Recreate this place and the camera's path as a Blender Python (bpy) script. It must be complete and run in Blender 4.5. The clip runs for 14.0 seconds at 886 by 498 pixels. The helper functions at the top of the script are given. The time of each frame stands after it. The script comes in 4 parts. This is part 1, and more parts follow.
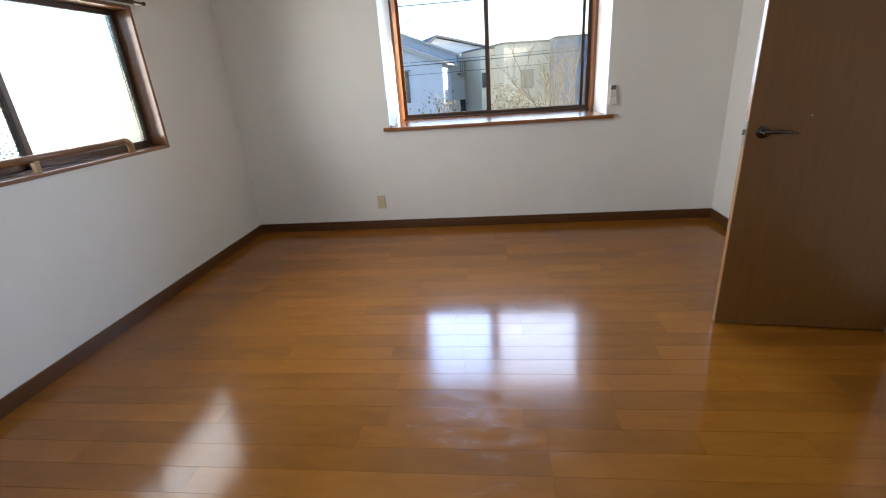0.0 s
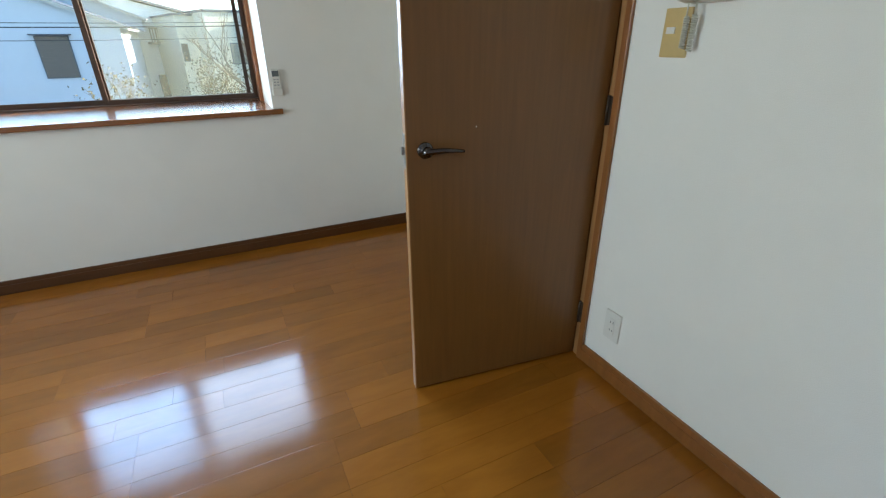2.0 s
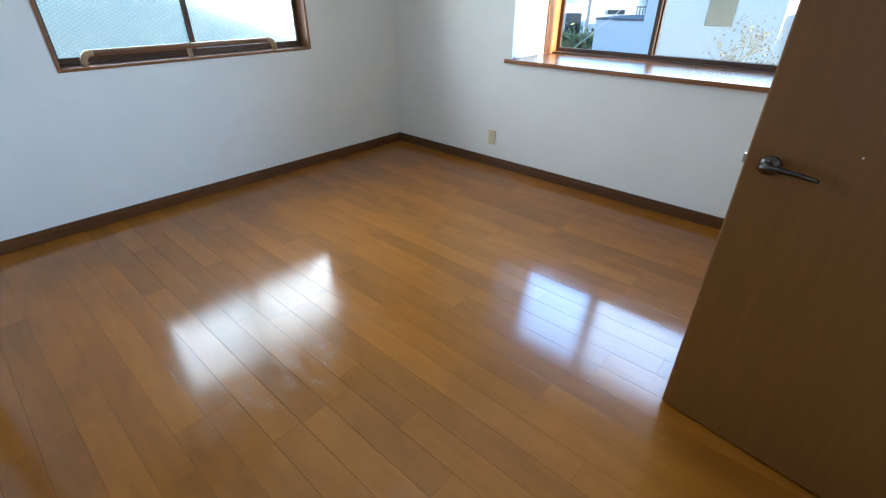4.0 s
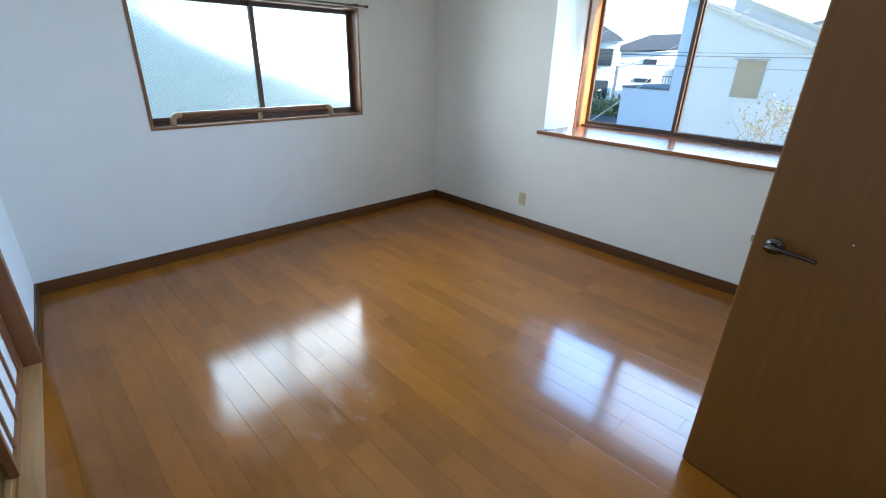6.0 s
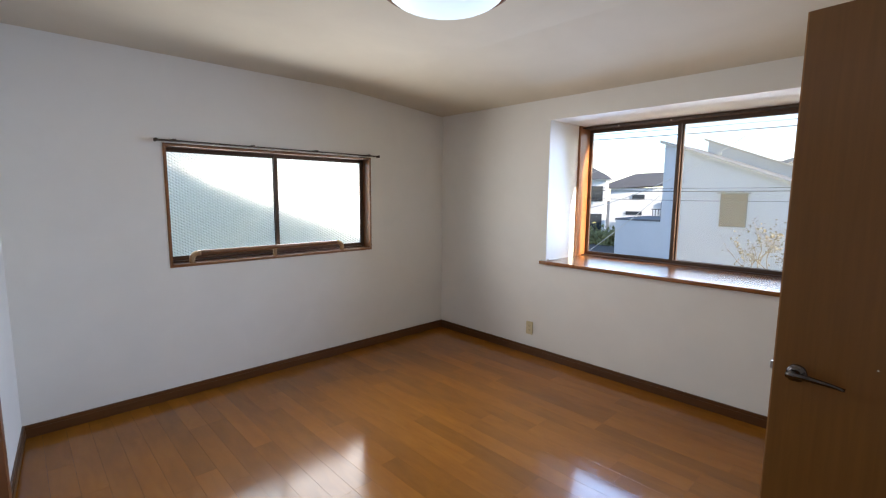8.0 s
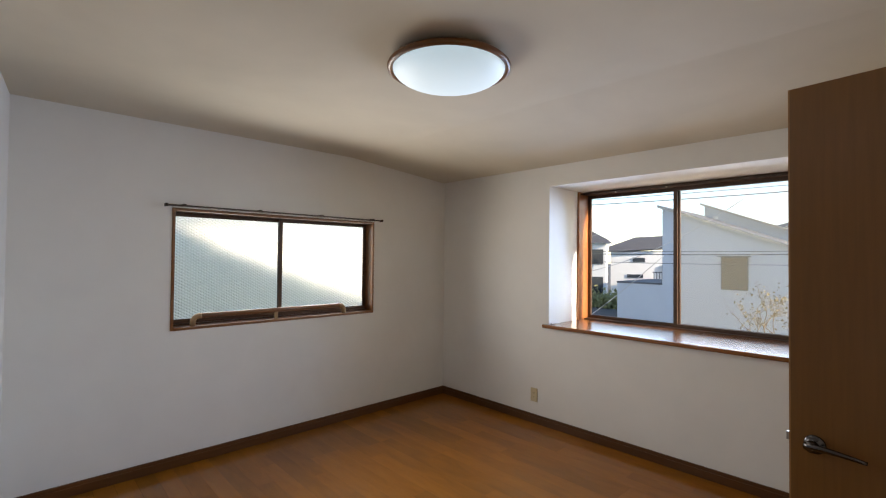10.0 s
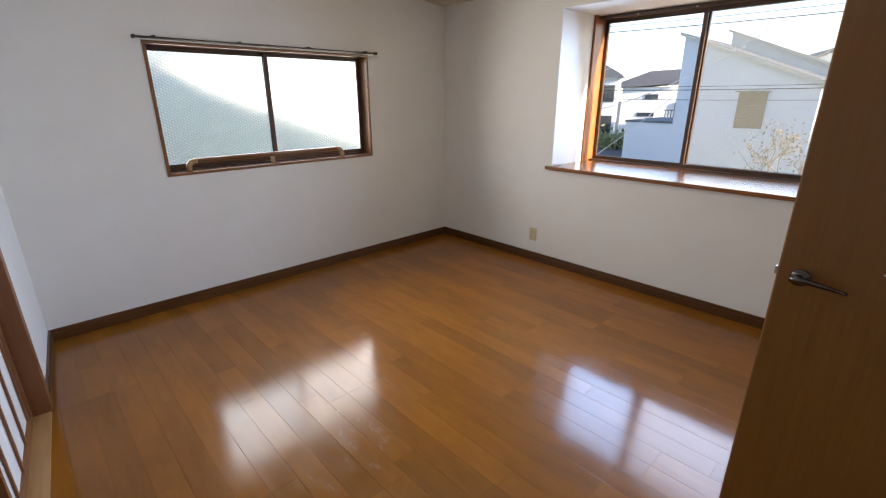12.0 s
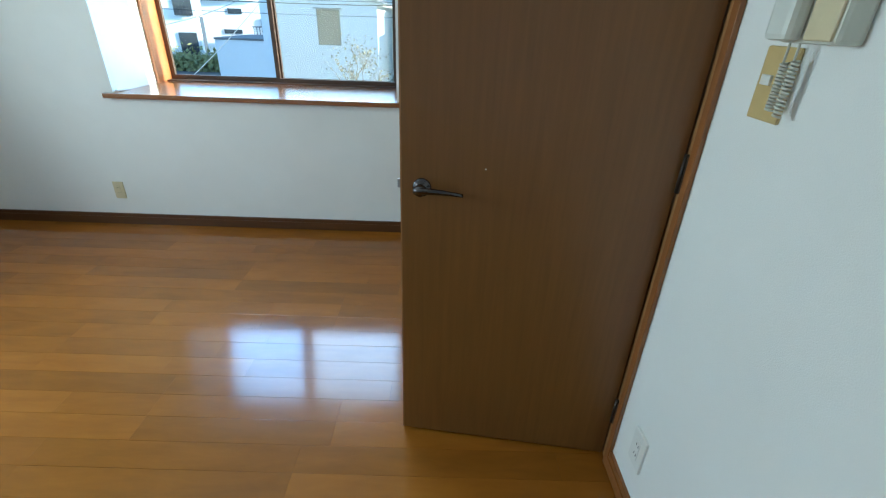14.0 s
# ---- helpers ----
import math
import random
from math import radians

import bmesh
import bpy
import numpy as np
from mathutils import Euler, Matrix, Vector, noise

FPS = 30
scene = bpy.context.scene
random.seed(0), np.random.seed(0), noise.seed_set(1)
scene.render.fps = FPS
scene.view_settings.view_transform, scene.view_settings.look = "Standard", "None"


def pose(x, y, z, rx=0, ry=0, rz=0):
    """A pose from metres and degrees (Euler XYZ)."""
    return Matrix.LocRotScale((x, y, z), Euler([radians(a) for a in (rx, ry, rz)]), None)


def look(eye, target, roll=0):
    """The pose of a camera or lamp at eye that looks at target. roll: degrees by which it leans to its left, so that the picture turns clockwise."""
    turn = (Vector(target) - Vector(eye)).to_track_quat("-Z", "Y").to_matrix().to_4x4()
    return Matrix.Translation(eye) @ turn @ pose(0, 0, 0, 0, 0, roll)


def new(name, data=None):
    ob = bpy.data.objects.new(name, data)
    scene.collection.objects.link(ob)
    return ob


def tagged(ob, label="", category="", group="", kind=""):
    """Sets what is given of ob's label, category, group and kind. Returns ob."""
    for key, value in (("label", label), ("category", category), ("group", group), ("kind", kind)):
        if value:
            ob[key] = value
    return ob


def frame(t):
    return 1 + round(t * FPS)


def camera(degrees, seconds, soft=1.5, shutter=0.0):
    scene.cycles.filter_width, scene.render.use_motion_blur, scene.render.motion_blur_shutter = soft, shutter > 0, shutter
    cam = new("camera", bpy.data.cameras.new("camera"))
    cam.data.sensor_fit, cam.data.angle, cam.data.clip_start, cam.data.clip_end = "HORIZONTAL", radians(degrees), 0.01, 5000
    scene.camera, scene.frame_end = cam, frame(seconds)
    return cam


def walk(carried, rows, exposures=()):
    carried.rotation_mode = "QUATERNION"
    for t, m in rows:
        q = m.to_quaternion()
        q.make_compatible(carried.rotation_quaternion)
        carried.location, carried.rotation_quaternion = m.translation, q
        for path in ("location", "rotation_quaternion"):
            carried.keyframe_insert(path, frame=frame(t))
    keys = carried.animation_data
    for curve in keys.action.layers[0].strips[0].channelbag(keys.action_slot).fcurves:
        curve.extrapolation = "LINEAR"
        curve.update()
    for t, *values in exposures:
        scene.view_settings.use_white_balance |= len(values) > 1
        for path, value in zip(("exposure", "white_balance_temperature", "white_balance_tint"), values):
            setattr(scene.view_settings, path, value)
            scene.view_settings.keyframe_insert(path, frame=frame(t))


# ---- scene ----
cam = camera(89.3, 14.0, soft=1.2)
PATH = [
    (0, (2.199, -3.862, 1.282), (1.97, -2.011, 0.561), -4.2),
    (0.5, (2.258, -3.69, 1.298), (2.521, -1.826, 0.623), -2.4),
    (1, (2.391, -3.482, 1.319), (3.108, -1.752, 0.616), -0.6),
    (1.5, (2.591, -3.254, 1.283), (3.489, -1.618, 0.563), -0.5),
    (2, (2.798, -3.037, 1.27), (3.591, -1.405, 0.428), -0.5),
    (2.5, (2.979, -2.876, 1.274), (3.235, -1.107, 0.377), -1.5),
    (3, (3.221, -2.894, 1.305), (2.684, -1.205, 0.378), -0.2),
    (3.5, (3.393, -3.037, 1.327), (2.4, -1.595, 0.36), 0.2),
    (3.7, (3.456, -3.103, 1.338), (2.344, -1.781, 0.33), -0.1),
    (5.8, (3.553, -3.365, 1.472), (2.27, -2.085, 0.626), 1.9),
    (6, (3.56, -3.378, 1.471), (2.262, -2.090, 0.68), 1.7),
    (6.5, (3.554, -3.387, 1.468), (2.217, -2.053, 0.811), 1.4),
    (7, (3.565, -3.382, 1.483), (2.188, -2.035, 0.944), 1.1),
    (7.5, (3.56, -3.394, 1.486), (2.154, -2.033, 1.072), 0.9),
    (8, (3.561, -3.404, 1.479), (2.129, -2.028, 1.237), 0.5),
    (8.5, (3.566, -3.414, 1.487), (2.122, -2.031, 1.419), 0.4),
    (8.7, (3.565, -3.425, 1.483), (2.123, -2.039, 1.482), 0.3),
    (10.8, (3.567, -3.394, 1.488), (2.117, -2.018, 1.525), 0.7),
    (11, (3.567, -3.378, 1.491), (2.117, -2.002, 1.424), 0.2),
    (11.5, (3.555, -3.368, 1.475), (2.122, -2.018, 1.125), -0.0),
    (12, (3.534, -3.375, 1.473), (2.159, -2.074, 0.828), -0.1),
    (12.5, (3.498, -3.317, 1.418), (2.244, -2.090, 0.475), 0.1),
    (13, (3.469, -3.26, 1.383), (2.541, -1.837, 0.329), 1.4),
    (13.5, (3.452, -3.142, 1.359), (2.964, -1.487, 0.347), 2.8),
    (14, (3.424, -2.93, 1.375), (3.436, -1.151, 0.462), 2.0),
]
EXPOSURES = [(0.0, 1.98, 6900, 12), (1.0, 2.08, 6570, 2), (1.5, 2.11, 6420, -2), (2.5, 2.26, 6320, 2), (3.0, 2.51, 5850, -2), (3.7, 2.38, 5800, 1), (6.0, 2.23, 5700, 1), (7.5, 2.02, 6770, 12),
             (8.5, 1.64, 7320, 15), (11.0, 1.50, 7720, 15), (12.0, 1.88, 7300, 16), (12.5, 2.18, 7700, 13), (13.0, 2.38, 7300, 14), (13.5, 2.38, 5900, 0), (14.0, 2.26, 5600, -8)]
walk(cam, [(t, look(eye, target, roll)) for t, eye, target, roll in PATH], EXPOSURES)

# ---- light ----
SUN_AZ, SUN_EL = 80.0, 21.0          # degrees from +y towards +x, and above the horizon
world = bpy.data.worlds.new("sky")
world.use_nodes = True
scene.world = world
wn = world.node_tree.nodes
sky = wn.new("ShaderNodeTexSky")
sky.sky_type, sky.sun_disc = "NISHITA", False
sky.air_density, sky.dust_density, sky.ozone_density = 1.0, 0.2, 3.5
sky.sun_elevation, sky.sun_rotation = radians(SUN_EL), radians(SUN_AZ)
world.node_tree.links.new(sky.outputs[0], wn["Background"].inputs[0])
wn["Background"].inputs[1].default_value = 0.15
sun = new("sun", bpy.data.lights.new("sun", "SUN"))
sun.data.energy, sun.data.angle, sun.data.color = 4.0, radians(0.5), (1.0, 0.93, 0.82)
_sd = Vector((math.sin(radians(SUN_AZ)) * math.cos(radians(SUN_EL)), math.cos(radians(SUN_AZ)) * math.cos(radians(SUN_EL)), math.sin(radians(SUN_EL))))
sun.matrix_world = look(_sd * 30, (0, 0, 0))
LAMP = 0.225                         # radiance of the ceiling light's diffuser


def window_light(name, at, target, width, height, watts, color, spread):
    """The sky's light in a window's opening."""
    ob = new(name, bpy.data.lights.new(name, "AREA"))
    ob.data.shape, ob.data.size, ob.data.size_y = "RECTANGLE", width, height
    ob.data.energy, ob.data.color, ob.data.spread = watts, color, radians(spread)
    ob.matrix_world = look(at, target)
    return ob


window_light("sky_light_bay_west", (1.785, 0.46, 1.55), (1.785, -1.0, 1.24), 0.68, 0.99, 5.5, (0.36, 0.58, 1.0), 110)
window_light("sky_light_bay_east", (2.64, 0.46, 1.55), (2.64, -1.0, 1.24), 0.82, 0.99, 5.0, (0.52, 0.68, 1.0), 110)
window_light("sky_light_west_south", (-0.085, -2.205, 1.39), (1.0, -2.205, 1.39), 0.69, 0.74, 3.2, (0.82, 0.92, 1.0), 140)
window_light("sky_light_west_north", (-0.075, -1.42, 1.39), (1.0, -1.42, 1.39), 0.80, 0.74, 4.3, (0.93, 0.97, 1.0), 140)
lamp_light = new("ceiling_light_bulb", bpy.data.lights.new("ceiling_light_bulb", "AREA"))
lamp_light.data.shape, lamp_light.data.size, lamp_light.data.energy, lamp_light.data.color = "DISK", 0.42, 0.6, (0.88, 0.95, 1.0)
lamp_light.matrix_world = pose(2.092, -1.988, 2.255)

# ---- materials ----
def material(name, color, rough=0.6, metal=0.0, grain=0.0, scale=(6, 6, 6), dark=None, bump=0.0, bump_scale=200.0, random_tone=0.0, coat=0.0, spec=0.5, coat_rough=0.1, coat_ior=1.5, stain=0.0):
    """A principled material: two scales of tone, fine relief, and a tone of its own for each object."""
    m = bpy.data.materials.new(name)
    m.use_nodes = True
    n, l = m.node_tree.nodes, m.node_tree.links
    p = n["Principled BSDF"]
    p.inputs["Roughness"].default_value, p.inputs["Metallic"].default_value = rough, metal
    p.inputs["Coat Weight"].default_value, p.inputs["Coat Roughness"].default_value = coat, coat_rough
    p.inputs["Coat IOR"].default_value = coat_ior
    p.inputs["Specular IOR Level"].default_value = spec
    p.inputs["Base Color"].default_value = (*color, 1)
    tc = n.new("ShaderNodeTexCoord")
    at = tc.outputs["Object"]
    info = n.new("ShaderNodeObjectInfo")
    if random_tone:
        move = n.new("ShaderNodeVectorMath")
        move.operation = "MULTIPLY_ADD"
        comb = n.new("ShaderNodeCombineXYZ")
        for k in range(3):
            l.new(info.outputs["Random"], comb.inputs[k])
        l.new(comb.outputs[0], move.inputs[0])
        move.inputs[1].default_value = (37.0, 53.0, 71.0)
        l.new(at, move.inputs[2])
        at = move.outputs[0]
    if grain:
        mp = n.new("ShaderNodeMapping")
        mp.inputs["Scale"].default_value = scale
        l.new(at, mp.inputs[0])
        nz = n.new("ShaderNodeTexNoise")
        nz.inputs["Scale"].default_value, nz.inputs["Detail"].default_value = 1.0, 6.0
        nz.inputs["Roughness"].default_value, nz.inputs["Distortion"].default_value = 0.6, 0.4
        l.new(mp.outputs[0], nz.inputs[0])
        ramp = n.new("ShaderNodeValToRGB")
        ramp.color_ramp.elements[0].position, ramp.color_ramp.elements[1].position = 0.5 - 0.25, 0.5 + 0.25
        low = dark or tuple(c * (1 - grain) for c in color)
        ramp.color_ramp.elements[0].color, ramp.color_ramp.elements[1].color = (*low, 1), (*color, 1)
        l.new(nz.outputs["Fac"], ramp.inputs[0])
        out = ramp.outputs[0]
        if stain:
            big = n.new("ShaderNodeTexNoise")
            big.inputs["Scale"].default_value, big.inputs["Detail"].default_value = 1.7, 4.0
            geo = n.new("ShaderNodeNewGeometry")
            l.new(geo.outputs["Position"], big.inputs[0])
            rr = n.new("ShaderNodeMapRange")
            rr.inputs[1].default_value, rr.inputs[2].default_value = 0.35, 0.7
            rr.inputs[3].default_value, rr.inputs[4].default_value = 1.0 - stain, 1.0
            l.new(big.outputs["Fac"], rr.inputs[0])
            mul = n.new("ShaderNodeVectorMath")
            mul.operation = "SCALE"
            l.new(out, mul.inputs[0])
            l.new(rr.outputs[0], mul.inputs["Scale"])
            out = mul.outputs[0]
            rough_v = n.new("ShaderNodeMapRange")
            rough_v.inputs[3].default_value, rough_v.inputs[4].default_value = rough * 0.75, rough * 1.35
            l.new(big.outputs["Fac"], rough_v.inputs[0])
            l.new(rough_v.outputs[0], p.inputs["Roughness"])
            if coat:
                wear = n.new("ShaderNodeTexNoise")
                wear.inputs["Scale"].default_value, wear.inputs["Detail"].default_value = 5.0, 7.0
                wear.inputs["Roughness"].default_value = 0.7
                l.new(geo.outputs["Position"], wear.inputs[0])
                cr = n.new("ShaderNodeMapRange")
                cr.inputs[1].default_value, cr.inputs[2].default_value = 0.35, 0.72
                cr.inputs[3].default_value, cr.inputs[4].default_value = coat_rough * 0.75, coat_rough * 1.3
                l.new(wear.outputs["Fac"], cr.inputs[0])
                # scuffed patches where the varnish has gone dull
                area, scuff = n.new("ShaderNodeTexNoise"), n.new("ShaderNodeTexNoise")
                area.inputs["Scale"].default_value, area.inputs["Detail"].default_value = 1.1, 2.0
                scuff.inputs["Scale"].default_value, scuff.inputs["Detail"].default_value = 9.0, 8.0
                scuff.inputs["Roughness"].default_value, scuff.inputs["Distortion"].default_value = 0.75, 0.0
                l.new(geo.outputs["Position"], area.inputs[0])
                l.new(geo.outputs["Position"], scuff.inputs[0])
                ra, rs = n.new("ShaderNodeMapRange"), n.new("ShaderNodeMapRange")
                ra.inputs[1].default_value, ra.inputs[2].default_value = 0.50, 0.66
                rs.inputs[1].default_value, rs.inputs[2].default_value = 0.45, 0.65
                rs.inputs[4].default_value = 0.10
                l.new(area.outputs["Fac"], ra.inputs[0])
                l.new(scuff.outputs["Fac"], rs.inputs[0])
                both, add = n.new("ShaderNodeMath"), n.new("ShaderNodeMath")
                both.operation, add.operation = "MULTIPLY", "ADD"
                l.new(ra.outputs[0], both.inputs[0])
                l.new(rs.outputs[0], both.inputs[1])
                # one worn patch on the walked-on boards, where the varnish is scratched through
                gap = n.new("ShaderNodeVectorMath")
                gap.operation = "DISTANCE"
                gap.inputs[1].default_value = (2.10, -2.62, 0.0)
                l.new(geo.outputs["Position"], gap.inputs[0])
                near_spot, rub = n.new("ShaderNodeMapRange"), n.new("ShaderNodeTexNoise")
                near_spot.inputs[1].default_value, near_spot.inputs[2].default_value = 0.62, 0.18
                l.new(gap.outputs["Value"], near_spot.inputs[0])
                rub.inputs["Scale"].default_value, rub.inputs["Detail"].default_value = 1.0, 7.0
                rub.inputs["Roughness"].default_value = 0.62
                stretch = n.new("ShaderNodeMapping")
                stretch.inputs["Scale"].default_value = (9.0, 22.0, 1.0)
                l.new(geo.outputs["Position"], stretch.inputs[0])
                l.new(stretch.outputs[0], rub.inputs[0])
                rubbed = n.new("ShaderNodeMapRange")
                rubbed.inputs[1].default_value, rubbed.inputs[2].default_value = 0.44, 0.62
                l.new(rub.outputs["Fac"], rubbed.inputs[0])
                spot, more = n.new("ShaderNodeMath"), n.new("ShaderNodeMath")
                spot.operation, more.operation = "MULTIPLY", "MULTIPLY_ADD"
                l.new(near_spot.outputs[0], spot.inputs[0])
                l.new(rubbed.outputs[0], spot.inputs[1])
                more.inputs[1].default_value = 0.15
                l.new(spot.outputs[0], more.inputs[0])
                l.new(both.outputs[0], more.inputs[2])
                l.new(more.outputs[0], add.inputs[0])
                l.new(cr.outputs[0], add.inputs[1])
                l.new(add.outputs[0], p.inputs["Coat Roughness"])
        if random_tone:
            hsv = n.new("ShaderNodeHueSaturation")
            v = n.new("ShaderNodeMapRange")
            v.inputs[3].default_value, v.inputs[4].default_value = 1 - random_tone, 1 + random_tone
            l.new(info.outputs["Random"], v.inputs[0])
            l.new(v.outputs[0], hsv.inputs["Value"])
            l.new(out, hsv.inputs["Color"])
            out = hsv.outputs[0]
        l.new(out, p.inputs["Base Color"])
    if bump:
        bz = n.new("ShaderNodeTexNoise")
        bz.inputs["Scale"].default_value, bz.inputs["Detail"].default_value = bump_scale, 3.0
        l.new(at, bz.inputs[0])
        b = n.new("ShaderNodeBump")
        b.inputs["Strength"].default_value, b.inputs["Distance"].default_value = bump, 0.002
        l.new(bz.outputs["Fac"], b.inputs["Height"])
        l.new(b.outputs[0], p.inputs["Normal"])
    return m


M_WALL = material("wallpaper_white", (0.87, 0.86, 0.815), 0.85, grain=0.05, scale=(3, 3, 3), bump=0.35, bump_scale=420, spec=0.25)
M_CEIL = material("ceiling_paper", (0.745, 0.68, 0.555), 0.9, grain=0.12, scale=(1.3, 1.3, 1.3), bump=0.3, bump_scale=380, spec=0.2)
M_PLANK = material("floor_plank", (0.345, 0.125, 0.0125), 0.5, grain=0.2, scale=(4.0, 16, 16), dark=(0.262, 0.090, 0.0085), bump=0.03, bump_scale=40, random_tone=0.15, coat=1.0, coat_rough=0.125, coat_ior=1.43, spec=0.05, stain=0.16)
M_SUB = material("floor_bed", (0.06, 0.03, 0.012), 0.8, grain=0.3)
M_TRIM = material("trim_wood", (0.24, 0.090, 0.023), 0.38, grain=0.35, scale=(3, 3, 40), coat=0.2)
# darker trim copies: the shade of backlit boards is put into the colour
M_TRIM_SHADED_X = material("trim_wood_shaded_x", (0.115, 0.043, 0.012), 0.38, grain=0.35, scale=(3, 40, 40), coat=0.2)
M_TRIM_SHADED_Y = material("trim_wood_shaded_y", (0.135, 0.050, 0.0135), 0.38, grain=0.35, scale=(40, 3, 40), coat=0.2)
M_JAMB = material("jamb_wood", (0.33, 0.115, 0.032), 0.4, grain=0.25, scale=(30, 30, 2), coat=0.2)
M_SILL = material("sill_wood", (0.30, 0.115, 0.035), 0.25, grain=0.3, scale=(3, 40, 40), coat=0.35, coat_rough=0.16)
M_DOOR = material("door_veneer", (0.222, 0.096, 0.023), 0.34, grain=0.22, scale=(70, 70, 3.0), dark=(0.178, 0.076, 0.017), bump=0.08, bump_scale=160, spec=0.5, coat=0.25, coat_rough=0.28)
M_CASING = material("casing_wood", (0.30, 0.115, 0.030), 0.36, grain=0.3, scale=(30, 30, 2), coat=0.2)
M_EDGE = material("door_edge", (0.42, 0.21, 0.08), 0.4, grain=0.3, scale=(30, 30, 2))
M_SASH = material("sash_bronze", (0.10, 0.06, 0.04), 0.38, metal=0.35, grain=0.2, scale=(20, 20, 20))
M_RAIL = material("rail_bronze", (0.055, 0.036, 0.024), 0.4, metal=0.3, grain=0.2, scale=(30, 30, 30))
M_CHROME = material("dark_chrome", (0.11, 0.10, 0.10), 0.2, metal=1.0, grain=0.2, scale=(20, 20, 20))
M_STEEL = material("steel", (0.5, 0.5, 0.5), 0.3, metal=1.0, grain=0.2, scale=(30, 30, 30))
M_TAN = material("tan_plastic", (0.42, 0.27, 0.14), 0.4, grain=0.15, scale=(30, 30, 30))
M_BROWN_TUBE = material("brown_tube", (0.26, 0.125, 0.06), 0.35, grain=0.25, scale=(30, 2, 30))
M_IVORY = material("ivory_plastic", (0.70, 0.60, 0.38), 0.45, grain=0.08, scale=(20, 20, 20))
M_WHITE = material("white_plastic", (0.80, 0.79, 0.74), 0.4, grain=0.05, scale=(20, 20, 20))
M_CREAM = material("cream_plastic", (0.66, 0.65, 0.55), 0.42, grain=0.06, scale=(20, 20, 20))
M_HAND = material("handset_plastic", (0.72, 0.73, 0.66), 0.42, grain=0.06, scale=(20, 20, 20))
M_BEIGE = material("switch_beige", (0.62, 0.46, 0.20), 0.45, grain=0.08, scale=(25, 25, 25))
M_DARK = material("dark_slot", (0.03, 0.03, 0.03), 0.6)
M_LCD = material("grey_screen", (0.16, 0.18, 0.19), 0.2)
M_SCREEN_TXT = material("grey_button", (0.45, 0.46, 0.46), 0.5)
M_PAPER = material("shoji_paper", (0.82, 0.82, 0.80), 0.9, grain=0.04, scale=(10, 10, 10))
M_THRESH = material("threshold_wood", (0.50, 0.28, 0.11), 0.4, grain=0.3, scale=(2.5, 40, 40))
M_WFRAME = material("window_frame_wood", (0.26, 0.105, 0.035), 0.3, grain=0.3, scale=(30, 3, 30), coat=0.6, coat_rough=0.15)
M_LATTICE = material("lattice_wood", (0.26, 0.10, 0.035), 0.4, grain=0.3, scale=(30, 30, 3))


def glass_material(name, rough=0.0, bump=False, tint=(1, 1, 1)):
    m = bpy.data.materials.new(name)
    m.use_nodes = True
    n, l = m.node_tree.nodes, m.node_tree.links
    p = n["Principled BSDF"]
    p.inputs["Transmission Weight"].default_value = 1.0
    p.inputs["Roughness"].default_value, p.inputs["IOR"].default_value = rough, 1.12 if bump else 1.05
    p.inputs["Base Color"].default_value = (*tint, 1)
    if bump:
        # pressed diamond pattern, about 18 mm
        tc = n.new("ShaderNodeTexCoord")
        hs = []
        for a in (31, -31):
            mp = n.new("ShaderNodeMapping")
            mp.inputs["Rotation"].default_value = (radians(a), 0, 0)
            l.new(tc.outputs["Object"], mp.inputs[0])
            w = n.new("ShaderNodeTexWave")
            w.bands_direction = "Z"
            w.inputs["Scale"].default_value = 16.6
            l.new(mp.outputs[0], w.inputs[0])
            hs.append(w)
        mx = n.new("ShaderNodeMath")
        mx.operation = "MAXIMUM"
        l.new(hs[0].outputs["Fac"], mx.inputs[0])
        l.new(hs[1].outputs["Fac"], mx.inputs[1])
        ridge = n.new("ShaderNodeValToRGB")
        ridge.color_ramp.elements[0].position, ridge.color_ramp.elements[1].position = 0.80, 0.97
        ridge.color_ramp.elements[0].color, ridge.color_ramp.elements[1].color = (*tint, 1), (0.74, 0.76, 0.70, 1)
        l.new(mx.outputs[0], ridge.inputs[0])
        l.new(ridge.outputs[0], p.inputs["Base Color"])
        b = n.new("ShaderNodeBump")
        b.inputs["Strength"].default_value, b.inputs["Distance"].default_value = 1.0, 0.006
        l.new(mx.outputs[0], b.inputs["Height"])
        l.new(b.outputs[0], p.inputs["Normal"])
    return m


M_GLASS = glass_material("clear_glass")
M_FROST = glass_material("patterned_glass", 0.30, True, (0.98, 0.99, 0.94))


def emitter(name, color, strength):
    m = bpy.data.materials.new(name)
    m.use_nodes = True
    p = m.node_tree.nodes["Principled BSDF"]
    p.inputs["Base Color"].default_value = (0.8, 0.8, 0.8, 1)
    p.inputs["Emission Color"].default_value, p.inputs["Emission Strength"].default_value = (*color, 1), strength
    return m


M_LAMP = emitter("lamp_diffuser", (0.50, 0.78, 1.0), LAMP)

# fine net: mostly holes
M_NET = bpy.data.materials.new("insect_net")
M_NET.use_nodes = True
_n, _l = M_NET.node_tree.nodes, M_NET.node_tree.links
_mix, _tr, _df = _n.new("ShaderNodeMixShader"), _n.new("ShaderNodeBsdfTransparent"), _n.new("ShaderNodeBsdfTranslucent")
_df.inputs[0].default_value = (0.66, 0.58, 0.38, 1)
_mix.inputs[0].default_value = 0.11
_l.new(_tr.outputs[0], _mix.inputs[1])
_l.new(_df.outputs[0], _mix.inputs[2])
_l.new(_mix.outputs[0], _n["Material Output"].inputs[0])


